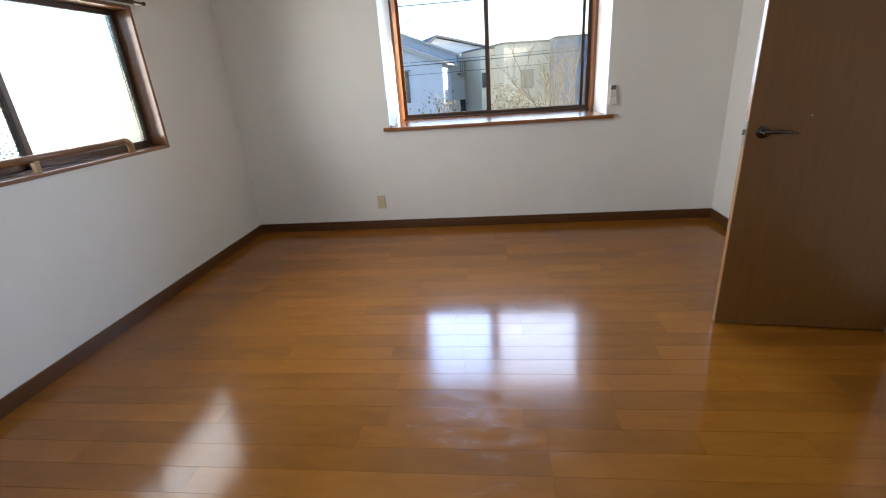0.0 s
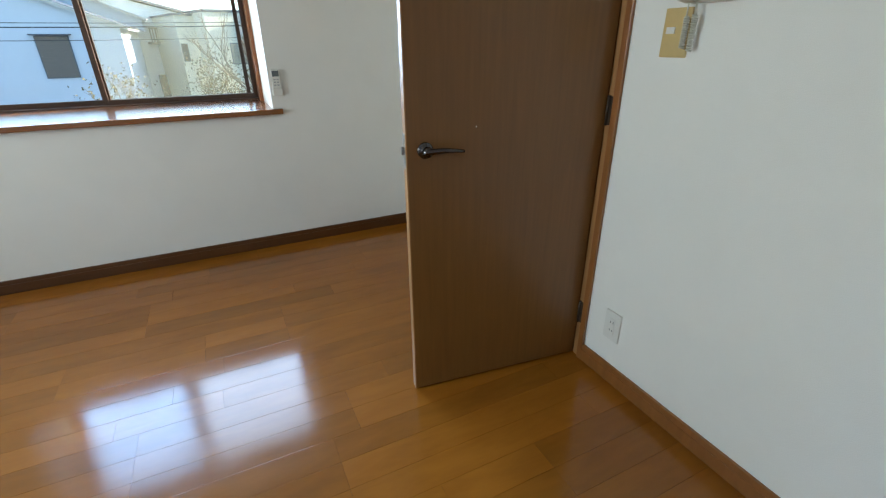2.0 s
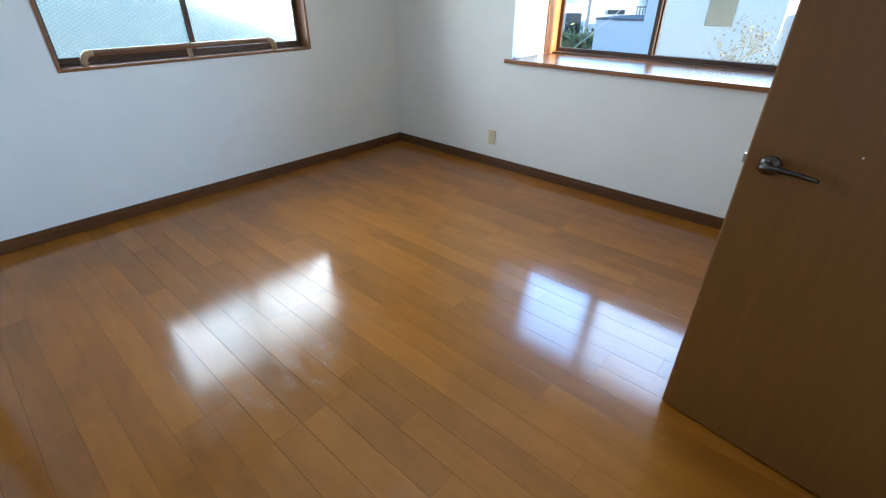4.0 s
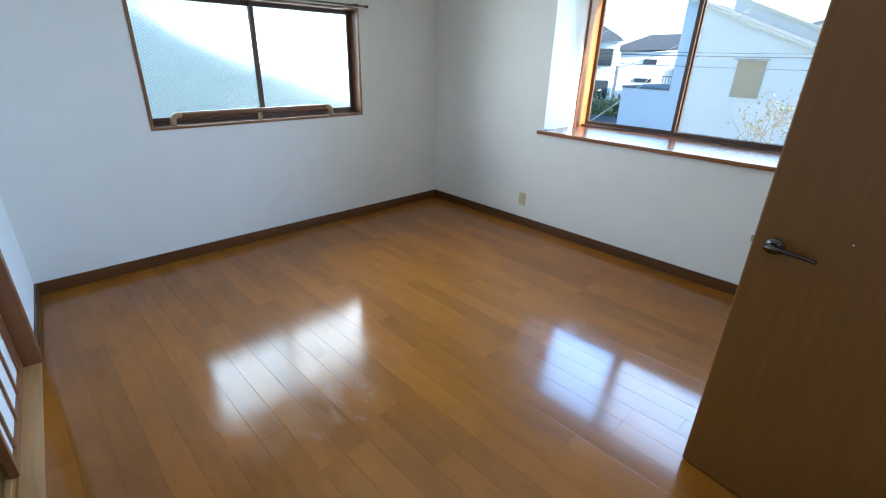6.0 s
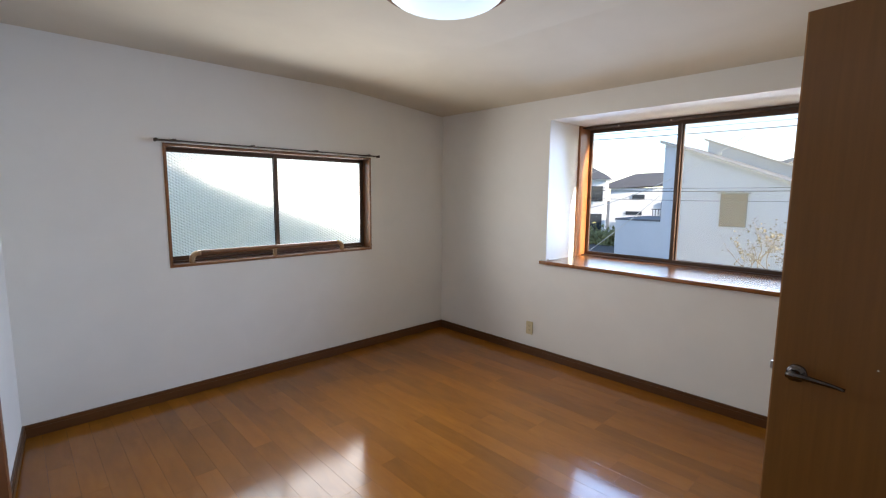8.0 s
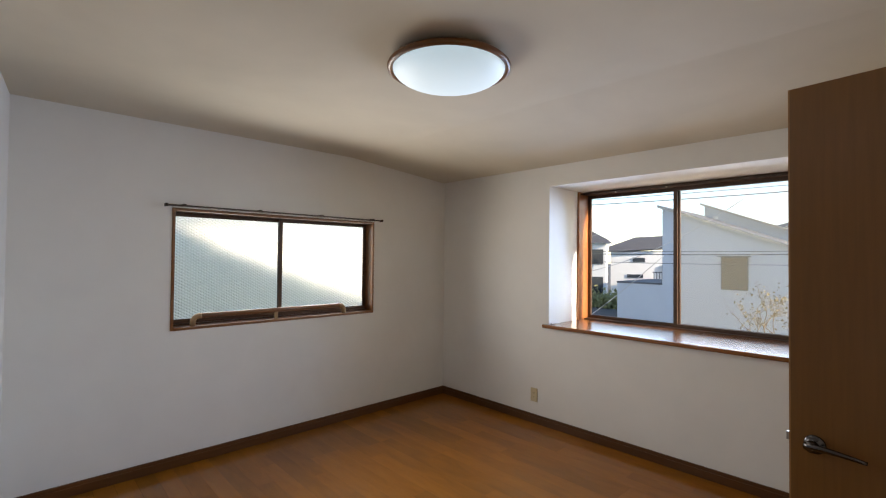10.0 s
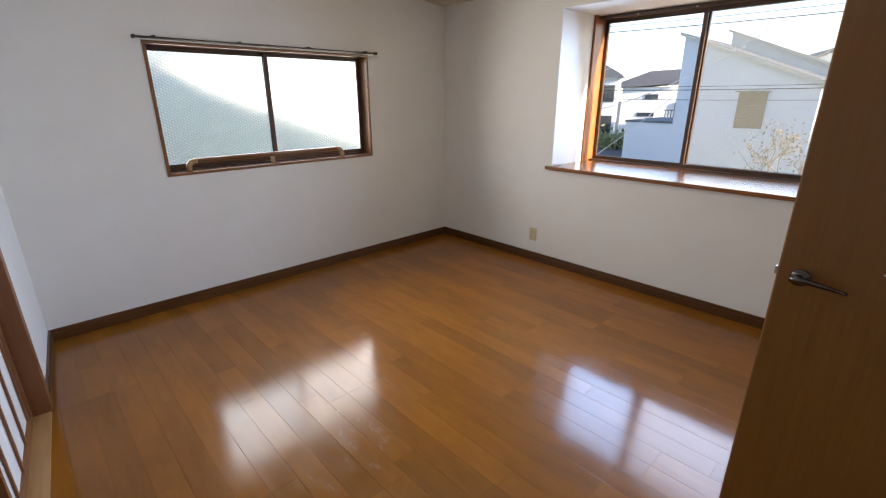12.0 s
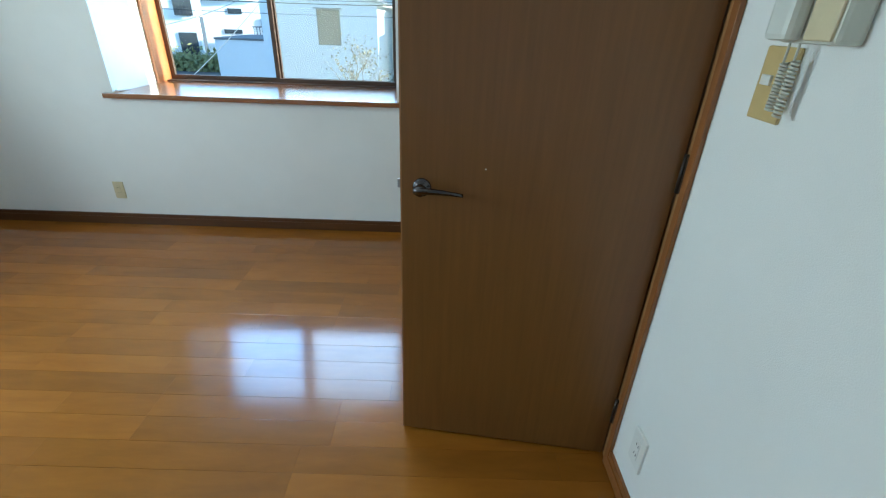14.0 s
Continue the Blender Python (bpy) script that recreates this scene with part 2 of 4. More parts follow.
# ---- mesh helpers ----
def add_box(bm, lo, hi, bevel=0.0, turn=None):
    """A box between two corners, its edges bevelled, added to bm; turn: a matrix laid on it."""
    r = bmesh.ops.create_cube(bm, size=1.0)
    vs = r["verts"]
    for v in vs:
        v.co = Vector([lo[k] + (v.co[k] + 0.5) * (hi[k] - lo[k]) for k in range(3)])
    if turn is not None:
        bmesh.ops.transform(bm, matrix=turn, verts=vs)
    if bevel:
        es = list({e for v in vs for e in v.link_edges})
        bmesh.ops.bevel(bm, geom=es, offset=bevel, segments=2, affect="EDGES", profile=0.6)


def add_lathe(bm, profile, turn, steps=32):
    """A turned shape: (radius, height) pairs round z, laid by the matrix turn."""
    rings = []
    for r, h in profile:
        rings.append([bm.verts.new(turn @ Vector((max(r, 1e-5) * math.cos(2 * math.pi * k / steps), max(r, 1e-5) * math.sin(2 * math.pi * k / steps), h))) for k in range(steps)])
    for a, b in zip(rings, rings[1:]):
        for k in range(steps):
            bm.faces.new((a[k], a[(k + 1) % steps], b[(k + 1) % steps], b[k]))
    for ring in (rings[0], rings[-1]):
        try:
            bm.faces.new(ring)
        except ValueError:
            pass
    bmesh.ops.recalc_face_normals(bm, faces=bm.faces[:])


def add_tube(bm, points, radius, steps=10, taper=None):
    """A round tube along points; taper: the radius at its end."""
    pts = [Vector(p) for p in points]
    rings, side = [], None
    for i, p in enumerate(pts):
        d = (pts[min(i + 1, len(pts) - 1)] - pts[max(i - 1, 0)]).normalized()
        if side is None:
            side = d.orthogonal().normalized()
        side = (side - d * side.dot(d)).normalized()
        up = d.cross(side)
        r = radius if taper is None else radius + (taper - radius) * i / (len(pts) - 1)
        rings.append([bm.verts.new(p + r * (math.cos(2 * math.pi * k / steps) * side + math.sin(2 * math.pi * k / steps) * up)) for k in range(steps)])
    for a, b in zip(rings, rings[1:]):
        for k in range(steps):
            bm.faces.new((a[k], a[(k + 1) % steps], b[(k + 1) % steps], b[k]))
    bm.faces.new(list(reversed(rings[0])))
    bm.faces.new(rings[-1])


def link(name, bm, mat, smooth=False):
    me = bpy.data.meshes.new(name)
    bmesh.ops.recalc_face_normals(bm, faces=bm.faces[:])
    bm.to_mesh(me)
    bm.free()
    me.materials.append(mat)
    if smooth:
        for p in me.polygons:
            p.use_smooth = True
    return new(name, me)


def part(name, bm, mat, parent, label="", smooth=False):
    ob = link(name, bm, mat, smooth)
    ob.parent = parent
    if label:
        ob["label"] = label
    return ob


def box_ob(name, lo, hi, mat, parent=None, bevel=0.0, label="", turn=None):
    bm = bmesh.new()
    add_box(bm, lo, hi, bevel, turn)
    return part(name, bm, mat, parent, label) if parent else link(name, bm, mat)


def thing(name, at, label, category, group="", kind=""):
    ob = new(name)
    ob.location = at
    bpy.context.view_layer.update()
    return tagged(ob, label, category, group, kind)


def local(ob, at):
    """Parts are built in world places; this keeps them there under an Empty that stands at `at`."""
    for c in ob.children:
        c.matrix_parent_inverse = Matrix.Translation(-Vector(at))


def wall_mesh(name, axis, inner, outer, u0, u1, top, holes, mat, label):
    """A wall across `axis` from inner to outer, along the other axis from u0 to u1; top: height or a list of (u, z);
    holes: (u0, u1, z0, z1). Built as one closed skin with openings through it."""
    us = sorted({u0, u1, *[h[0] for h in holes], *[h[1] for h in holes], *([p[0] for p in top] if isinstance(top, list) else [])})
    zs = sorted({0.0, 2.2, *[h[2] for h in holes], *[h[3] for h in holes]})
    def z_top(u):
        if not isinstance(top, list):
            return top
        for (a, za), (b, zb) in zip(top, top[1:]):
            if a - 1e-9 <= u <= b + 1e-9:
                return za + (zb - za) * (u - a) / (b - a)
        return top[-1][1]
    def solid(i, j):
        if not (0 <= i < len(us) - 1 and 0 <= j < len(zs)):
            return False
        uc = (us[i] + us[i + 1]) / 2
        zc = (zs[j] + (zs[j + 1] if j + 1 < len(zs) else zs[j] + 0.1)) / 2
        return not any(h[0] < uc < h[1] and h[2] < zc < h[3] for h in holes)
    bm, cache = bmesh.new(), {}
    def vert(i, j, side):
        key = (i, j, side)
        if key not in cache:
            z = zs[j] if j < len(zs) else z_top(us[i])
            w = inner if side == 0 else outer
            cache[key] = bm.verts.new((w, us[i], z) if axis == "x" else (us[i], w, z))
        return cache[key]
    for i in range(len(us) - 1):
        for j in range(len(zs)):
            if not solid(i, j):
                continue
            for s in (0, 1):
                bm.faces.new((vert(i, j, s), vert(i + 1, j, s), vert(i + 1, j + 1, s), vert(i, j + 1, s)))
            for di, dj, a, b in ((-1, 0, (i, j), (i, j + 1)), (1, 0, (i + 1, j), (i + 1, j + 1)), (0, -1, (i, j), (i + 1, j)), (0, 1, (i, j + 1), (i + 1, j + 1))):
                if not solid(i + di, j + dj):
                    bm.faces.new((vert(*a, 0), vert(*b, 0), vert(*b, 1), vert(*a, 1)))
    return tagged(link(name, bm, mat), label, "wall", kind="structure")


# ---- the room ----
W, D = 4.035, 3.46                    # room: x from 0 to W, y from -D to 0
CREASE, HIGH, LOW = -1.20, 2.394, 2.295
BAY = (1.342, 3.12, 0.865, 2.122)      # opening of the bay window
WIN = (-2.632, -0.936, 0.949, 1.812)  # opening of the patterned window in wall_west
DOORWAY = (-1.80, -1.03, 0.0, 2.03)
wall_mesh("wall_west", "x", 0.0, -0.17, -6.2, 0.15, [(-6.2, HIGH), (CREASE, HIGH), (0.0, LOW), (0.15, LOW)], [WIN], M_WALL, "white textured wallpaper wall with a wide window")
wall_mesh("wall_north", "y", 0.0, 0.15, 0.0, W, LOW + 0.02, [BAY], M_WALL, "white textured wallpaper wall with a bay window")
wall_mesh("wall_east", "x", W, W + 0.12, -6.2, 0.15, [(-6.2, HIGH), (CREASE, HIGH), (0.0, LOW), (0.15, LOW)], [DOORWAY], M_WALL, "white textured wallpaper wall with a doorway")
OPEN = (0.87, 3.93, 0.0, 2.0)
SKEW = Matrix.Translation((0, -D, 0)) @ Matrix.Rotation(radians(-4.4), 4, "Z") @ Matrix.Translation((0, D, 0))   # the south side runs a little askew
wall_mesh("wall_south", "y", -D, -D - 0.13, 0.0, W + 0.1, HIGH, [OPEN], M_WALL, "white wallpaper wall with a wide sliding-door opening").matrix_world = SKEW
wall_mesh("wall_back", "y", -6.08, -6.2, 0.0, W, HIGH, [], M_WALL, "plain white wall of the adjoining room")
bm = bmesh.new()
pts = [(-6.2, HIGH), (CREASE, HIGH), (0.15, LOW - 0.006)]
low = [[bm.verts.new((x, y, z)) for x in (-0.14, W + 0.12)] for y, z in pts]
up = [[bm.verts.new((x, y, z + 0.2)) for x in (-0.14, W + 0.12)] for y, z in pts]
for a, b in ((0, 1), (1, 2)):
    bm.faces.new((low[a][0], low[a][1], low[b][1], low[b][0]))
    bm.faces.new((up[a][0], up[a][1], up[b][1], up[b][0]))
    for s in (0, 1):
        bm.faces.new((low[a][s], low[b][s], up[b][s], up[a][s]))
for a in (0, 2):
    bm.faces.new((low[a][0], low[a][1], up[a][1], up[a][0]))
tagged(link("ceiling", bm, M_CEIL), "off-white papered ceiling with a crease and a gentle slope", "ceiling", kind="structure")
floor = tagged(box_ob("floor", (-0.14, -6.2, -0.2), (W + 0.12, 0.15, -0.008), M_SUB), "glossy orange-brown wooden plank floor", "floor", kind="structure")

bm = bmesh.new()
a = [bm.verts.new((x, -6.6, z)) for x, z in ((-0.6, 2.62), (4.6, 2.62), (2.0, 4.6))]
b = [bm.verts.new((x, 0.3, z)) for x, z in ((-0.6, 2.62), (4.6, 2.62), (2.0, 4.6))]
bm.faces.new(a)
bm.faces.new(list(reversed(b)))
for i in range(3):
    bm.faces.new((a[i], a[(i + 1) % 3], b[(i + 1) % 3], b[i]))
tagged(link("roof", bm, M_SUB), "plain dark gabled roof over the house", "roof", kind="structure")

# the hall behind the doorway
hall = tagged(box_ob("hall_floor", (W + 0.12, -2.6, -0.2), (W + 1.3, 0.15, -0.002), M_THRESH), "wooden floor of the hall", "floor", kind="structure")
tagged(box_ob("wall_hall", (W + 1.3, -2.6, -0.2), (W + 1.4, 0.15, 2.6), M_WALL), "plain white hall wall", "wall", kind="structure")
tagged(box_ob("wall_hall_end", (W + 0.12, -2.7, -0.2), (W + 1.4, -2.6, 2.6), M_WALL), "plain white hall wall", "wall", kind="structure")
tagged(box_ob("wall_hall_far", (W + 0.12, 0.15, -0.2), (W + 1.4, 0.25, 2.6), M_WALL), "plain white hall wall", "wall", kind="structure")
tagged(box_ob("ceiling_hall", (W + 0.12, -2.7, 2.4), (W + 1.4, 0.25, 2.5), M_CEIL), "plain hall ceiling", "ceiling", kind="structure")


def baseboard(name, lo, hi, axis, inward, mat):
    """A skirting board with a stepped, rounded top."""
    bm = bmesh.new()
    add_box(bm, lo, hi, 0.002)
    k = 1 if axis == "x" else 0
    a, b = list(lo), list(hi)
    a[2], b[2] = 0.012, 0.056
    if inward > 0:
        a[k], b[k] = hi[k] - 0.001, hi[k] + 0.004
    else:
        a[k], b[k] = lo[k] - 0.004, lo[k] + 0.001
    add_box(bm, a, b, 0.0015)
    return tagged(link(name, bm, mat), "brown wooden skirting board with a moulded top", "baseboard", kind="structure")


BH, BT = 0.08, 0.012
# all but baseboard_east carry backlit shade in their colour; that one is lit-toned
baseboard("baseboard_west", (0.0, -D, 0.0), (BT, 0.0, BH), "y", 1, M_TRIM_SHADED_Y)
baseboard("baseboard_north", (BT, -BT, 0.0), (W - BT, 0.0, BH), "x", -1, M_TRIM_SHADED_X)
baseboard("baseboard_east", (W - BT, -D, 0.0), (W, -1.8805, BH), "y", -1, M_CASING)
baseboard("baseboard_east_far", (W - BT, -0.965, 0.0), (W, 0.0, BH), "y", -1, M_TRIM_SHADED_Y)
baseboard("baseboard_south", (BT, -D, 0.0), (0.80, -D + BT, BH), "x", 1, M_TRIM_SHADED_X).matrix_world = SKEW

# plain outer wall that goes on past the corner of the house
tagged(box_ob("wall_outer", (-0.14, 0.16, -3.1), (-0.005, 2.5, 2.7), M_WALL), "plain outer wall past the corner", "wall", kind="structure")

# ---- bay window ----
bx0, bx1, bz0, bz1 = BAY
BAY_Y, FR_Y = 0.70, 0.575             # outer end of the bay; front of the window frame
bm = bmesh.new()
add_box(bm, (bx0 - 0.1, 0.15, bz0 - 0.12), (bx0, BAY_Y, bz1 + 0.12))
add_box(bm, (bx1, 0.15, bz0 - 0.12), (bx1 + 0.1, BAY_Y, bz1 + 0.12))
add_box(bm, (bx0, 0.15, bz1), (bx1, BAY_Y, bz1 + 0.12))
add_box(bm, (bx0, 0.15, bz0 - 0.12), (bx1, BAY_Y, bz0))
tagged(link("bay_surround", bm, M_WALL), "white papered reveal of the bay window", "window bay", kind="structure")
bm = bmesh.new()
add_box(bm, (bx0 - 0.049, -0.035, bz0 + 0.004), (bx1 + 0.053, -0.001, bz0 + 0.034), 0.004)
add_box(bm, (bx0 + 0.002, -0.004, bz0 + 0.004), (bx1 - 0.002, FR_Y, bz0 + 0.034), 0.001)
tagged(link("bay_sill", bm, M_SILL), "varnished brown wooden sill board of the bay window", "window sill", kind="structure")
SZ = bz0 + 0.034
win1 = thing("window_1", (bx0, FR_Y, SZ), "two-pane sliding window in a brown frame, bay", "window", kind="structure")
j = 0.03
for lo, hi in (((bx0 + 0.001, FR_Y - 0.10, SZ), (bx0 + 0.022, BAY_Y, bz1 - 0.001)), ((bx1 - 0.022, FR_Y - 0.10, SZ), (bx1 - 0.001, BAY_Y, bz1 - 0.001))):
    box_ob("window_jamb", lo, hi, M_JAMB, win1, 0.002, "orange-brown wooden jamb")
# head in the same darkened copy, shade included in its colour
box_ob("window_head", (bx0 + 0.022, FR_Y - 0.02, bz1 - 0.025), (bx1 - 0.022, BAY_Y, bz1 - 0.001), M_TRIM_SHADED_X, win1, 0.002)
box_ob("window_rail", (bx0 + 0.022, FR_Y, SZ), (bx1 - 0.022, BAY_Y, SZ + 0.012), M_SASH, win1, 0.002)


def sash(parent, axis, u0, u1, z0, z1, w, d, stile, glass, name="sash", mid=M_SASH):
    """A sliding sash: two stiles, two rails, a pane. axis: the way it runs."""
    def corner(u, v, z):
        return (u, v, z) if axis == "x" else (v, u, z)
    fr = bmesh.new()
    for a, b, c, e in ((u0, u0 + stile, z0, z1), (u1 - stile, u1, z0, z1), (u0 + stile, u1 - stile, z0, z0 + stile), (u0 + stile, u1 - stile, z1 - stile, z1)):
        lo, hi = corner(a, w, c), corner(b, w + d, e)
        add_box(fr, [min(p) for p in zip(lo, hi)], [max(p) for p in zip(lo, hi)], 0.0015)
    ob = part(name, fr, mid, parent)
    lo, hi = corner(u0 + stile, w + d * 0.4, z0 + stile), corner(u1 - stile, w + d * 0.4 + (0.004 if d > 0 else -0.004), z1 - stile)
    g = box_ob("pane", [min(p) for p in zip(lo, hi)], [max(p) for p in zip(lo, hi)], glass, ob)
    g.visible_shadow = False
    return ob


BM = 2.183                           # where the two sashes meet
sash(win1, "x", bx0 + 0.022, BM + 0.02, SZ + 0.012, bz1 - 0.025, 0.645, 0.025, 0.03, M_GLASS)
sash(win1, "x", BM - 0.02, bx1 - 0.022, SZ + 0.012, bz1 - 0.025, 0.612, 0.025, 0.03, M_GLASS)
local(win1, win1.location)

# net outside the right half
net = thing("insect_screen", (BM, 0.69, SZ), "grey insect screen outside the bay window", "insect screen", kind="structure")
fr = bmesh.new()
nx0, nx1 = BM - 0.01, bx1 - 0.065
for lo, hi in (((nx0, 0.676, SZ + 0.024), (nx0 + 0.025, 0.69, bz1 - 0.03)), ((nx1 - 0.025, 0.676, SZ + 0.024), (nx1, 0.69, bz1 - 0.03)), ((nx0 + 0.025, 0.676, SZ + 0.024), (nx1 - 0.025, 0.69, SZ + 0.04)), ((nx0 + 0.025, 0.676, bz1 - 0.05), (nx1 - 0.025, 0.69, bz1 - 0.03))):
    add_box(fr, lo, hi, 0.001)
part("screen_frame", fr, M_SASH, net)
nt = box_ob("net", (nx0 + 0.025, 0.683, SZ + 0.04), (nx1 - 0.025, 0.684, bz1 - 0.05), M_NET, net)
nt.visible_shadow = False
local(net, net.location)

# ---- patterned window in wall_west ----
wy0, wy1, wz0, wz1 = WIN
win2 = thing("window_2", (0, wy0, wz0), "two-pane sliding window with patterned frosted glass", "window", kind="structure")
c = 0.02
fr = bmesh.new()
for lo, hi in (((-0.165, wy0, wz0), (0.006, wy0 + c, wz1)), ((-0.165, wy1 - c, wz0), (0.006, wy1, wz1)), ((-0.165, wy0 + c, wz0), (0.006, wy1 - c, wz0 + c)), ((-0.165, wy0 + c, wz1 - c), (0.006, wy1 - c, wz1))):
    add_box(fr, lo, hi, 0.002)
part("window_frame", fr, M_WFRAME, win2, "reddish-brown wooden frame")
WM = -1.803
sash(win2, "y", wy0 + c, WM + 0.018, wz0 + c + 0.012, wz1 - c, -0.13, -0.022, 0.03, M_FROST)
sash(win2, "y", WM - 0.018, wy1 - c, wz0 + c + 0.012, wz1 - c, -0.10, -0.022, 0.03, M_FROST)
box_ob("window_rail", (-0.165, wy0 + c, wz0 + c), (-0.09, wy1 - c, wz0 + c + 0.012), M_SASH, win2)
local(win2, win2.location)

# ---- door ----
HX, HY, FX, FY = W - 0.010, -1.826, 3.306, -1.734
ang = math.atan2(FY - HY, FX - HX)   # way from the hinge to the free edge
LW = math.hypot(FX - HX, FY - HY)
DT = Matrix.Translation((HX, HY, 0)) @ Matrix.Rotation(ang, 4, "Z")   # local x along the leaf; -y is the far face
door = thing("door_1", (HX, HY, 0.0), "dark brown flush wooden door standing open", "door", kind="structure")
T = 0.036
box_ob("leaf", (0.0, -T + 0.001, 0.010), (LW - 0.004, 0.0, 2.0), M_DOOR, door, 0.0015, turn=DT)
box_ob("edge_strip", (LW - 0.0045, -T + 0.001, 0.008), (LW, 0.0, 2.0), M_EDGE, door, 0.001, "pale wooden edge strip", turn=DT)
box_ob("latch_plate", (LW, -T * 0.8, 0.90), (LW + 0.0015, -T * 0.2, 1.01), M_STEEL, door, 0.0, "steel latch plate", turn=DT)
box_ob("latch_bolt", (LW + 0.001, -T * 0.62, 0.945), (LW + 0.011, -T * 0.38, 0.97), M_STEEL, door, 0.002, turn=DT)
hd = LW - 0.062
hb = bmesh.new()
add_lathe(hb, [(0.0, 0.0), (0.026, 0.0), (0.026, 0.005), (0.022, 0.008), (0.011, 0.010), (0.010, 0.035), (0.0, 0.035)], DT @ Matrix.Translation((hd, 0.0, 0.957)) @ Matrix.Rotation(radians(-90), 4, "X"))
handle = part("handle", hb, M_CHROME, door, "dark chrome lever handle", smooth=True)
lv = bmesh.new()
path = [(hd + 0.014 - 0.132 * k / 11, 0.036 + 0.012 * math.sin(k / 11 * 3.1), 0.957 - 0.004 * k / 11 + 0.007 * math.sin(k / 11 * 3.1)) for k in range(12)]
add_tube(lv, [DT @ Vector(p) for p in path], 0.0105, 12, 0.005)
add_lathe(lv, [(0.0, 0.0), (0.017, 0.0), (0.016, 0.012), (0.012, 0.018), (0.0, 0.020)], DT @ Matrix.Translation((hd, 0.026, 0.957)) @ Matrix.Rotation(radians(-90), 4, "X"), 24)
part("lever", lv, M_CHROME, handle, smooth=True)
nl = bmesh.new()
add_lathe(nl, [(0.0, 0.0), (0.0025, 0.0), (0.002, 0.0015), (0.0, 0.002)], DT @ Matrix.Translation((LW - 0.235, 0.0, 1.02)) @ Matrix.Rotation(radians(-90), 4, "X"), 10)
part("pin", nl, M_WHITE, door, "tiny white pin head")
for hz in (0.22, 1.045, 1.80):
    hg = bmesh.new()
    add_tube(hg, [(HX + 0.001, HY - 0.006, hz - 0.05), (HX + 0.001, HY - 0.006, hz + 0.05)], 0.006)
    add_box(hg, (HX + 0.001, HY - 0.028, hz - 0.048), (HX + 0.0065, HY - 0.006, hz + 0.048), 0.0008)
    part("hinge", hg, M_RAIL, door, smooth=True)
local(door, door.location)
fr = bmesh.new()
for y0, y1 in ((-1.88, -1.854), (-1.03, -0.97)):
    add_box(fr, (W - 0.014, y0, 0.0), (W - 0.001, y1, 2.09), 0.002)
pale = bmesh.new()
add_box(pale, (W - 0.0035, -1.853, 0.0), (W - 0.0005, -1.823, 2.03), 0.0005)
add_box(fr, (W - 0.014, -1.822, 2.03), (W - 0.001, -1.03, 2.09), 0.002)
add_box(fr, (W - 0.001, -1.822, 0.0), (W + 0.13, -1.80, 2.03), 0.001)
add_box(fr, (W - 0.001, -1.03, 0.0), (W + 0.13, -1.012, 2.03), 0.001)
casing = tagged(link("door_frame", fr, M_CASING), "orange-brown wooden door casing", "door frame", kind="structure")
part("jamb_strip", pale, M_EDGE, casing, "paler strip of the jamb beside the hinges")

# ---- sliding door side ----
fr = bmesh.new()
add_box(fr, (0.80, -D - 0.14, 0.0), (0.874, -D + 0.016, 2.0), 0.003)
add_box(fr, (3.926, -D - 0.14, 0.0), (3.99, -D + 0.016, 2.0), 0.003)
add_box(fr, (0.80, -D - 0.14, 1.996), (3.99, -D + 0.016, 2.06), 0.003)
tagged(link("door_frame_south", fr, M_LATTICE), "reddish-brown wooden frame of the sliding doors", "door frame", kind="structure").matrix_world = SKEW
sill = tagged(box_ob("threshold", (0.874, -D - 0.14, -0.007), (3.926, -D + 0.012, 0.002), M_THRESH), "pale wooden threshold with two sliding grooves", "threshold", kind="structure")
for a, b in ((-0.14, -0.116), (-0.098, -0.08), (-0.062, 0.012)):
    box_ob("strip", (0.874, -D + a, 0.001), (3.926, -D + b, 0.0065), M_THRESH, sill, 0.0008)
sill.matrix_world = SKEW
slide = thing("sliding_door", (0.88, -D - 0.13, 0.006), "wooden lattice sliding door with white paper", "door", kind="structure")
x0, x1, ya, yb = 0.875, 1.66, -D - 0.085, -D - 0.057
for a, b in ((x0, x0 + 0.03), (x1 - 0.03, x1)):
    box_ob("stile", (a, ya, 0.002), (b, yb, 1.98), M_LATTICE, slide, 0.002)
for a, b in ((0.002, 0.05), (1.94, 1.98)):
    box_ob("rail", (x0 + 0.03, ya, a), (x1 - 0.03, yb, b), M_LATTICE, slide, 0.001)
for k in range(4):
    xx = 0.97 + 0.19 * k
    box_ob("slat", (xx - 0.009, yb - 0.010, 0.05), (xx + 0.009, yb - 0.001, 1.94), M_LATTICE, slide, 0.001)
box_ob("paper", (x0 + 0.03, yb - 0.014, 0.05), (x1 - 0.03, yb - 0.011, 1.94), M_PAPER, slide)
for o in slide.children:
    o.matrix_parent_inverse = slide.matrix_world.inverted() @ SKEW

# ---- ceiling light ----
LX, LY = 2.092, -1.988
lamp = thing("ceiling_light", (LX, LY, HIGH), "round ceiling light with a glowing dome and brown rim", "ceiling light")
bm = bmesh.new()
add_lathe(bm, [(0.20, 0.0), (0.225, -0.012), (0.268, -0.026), (0.283, -0.040), (0.281, -0.052), (0.270, -0.057), (0.260, -0.054), (0.255, -0.045), (0.2, -0.03)], Matrix.Translation((LX, LY, HIGH)), 64)
part("rim", bm, M_TRIM, lamp, "dark brown wooden rim", smooth=True)
bm = bmesh.new()
add_lathe(bm, [(0.258, -0.045)] + [(0.258 * math.cos(a), -0.045 - 0.08 * math.sin(a)) for a in [k * math.pi / 2 / 10 for k in range(11)]], Matrix.Translation((LX, LY, HIGH)), 64)
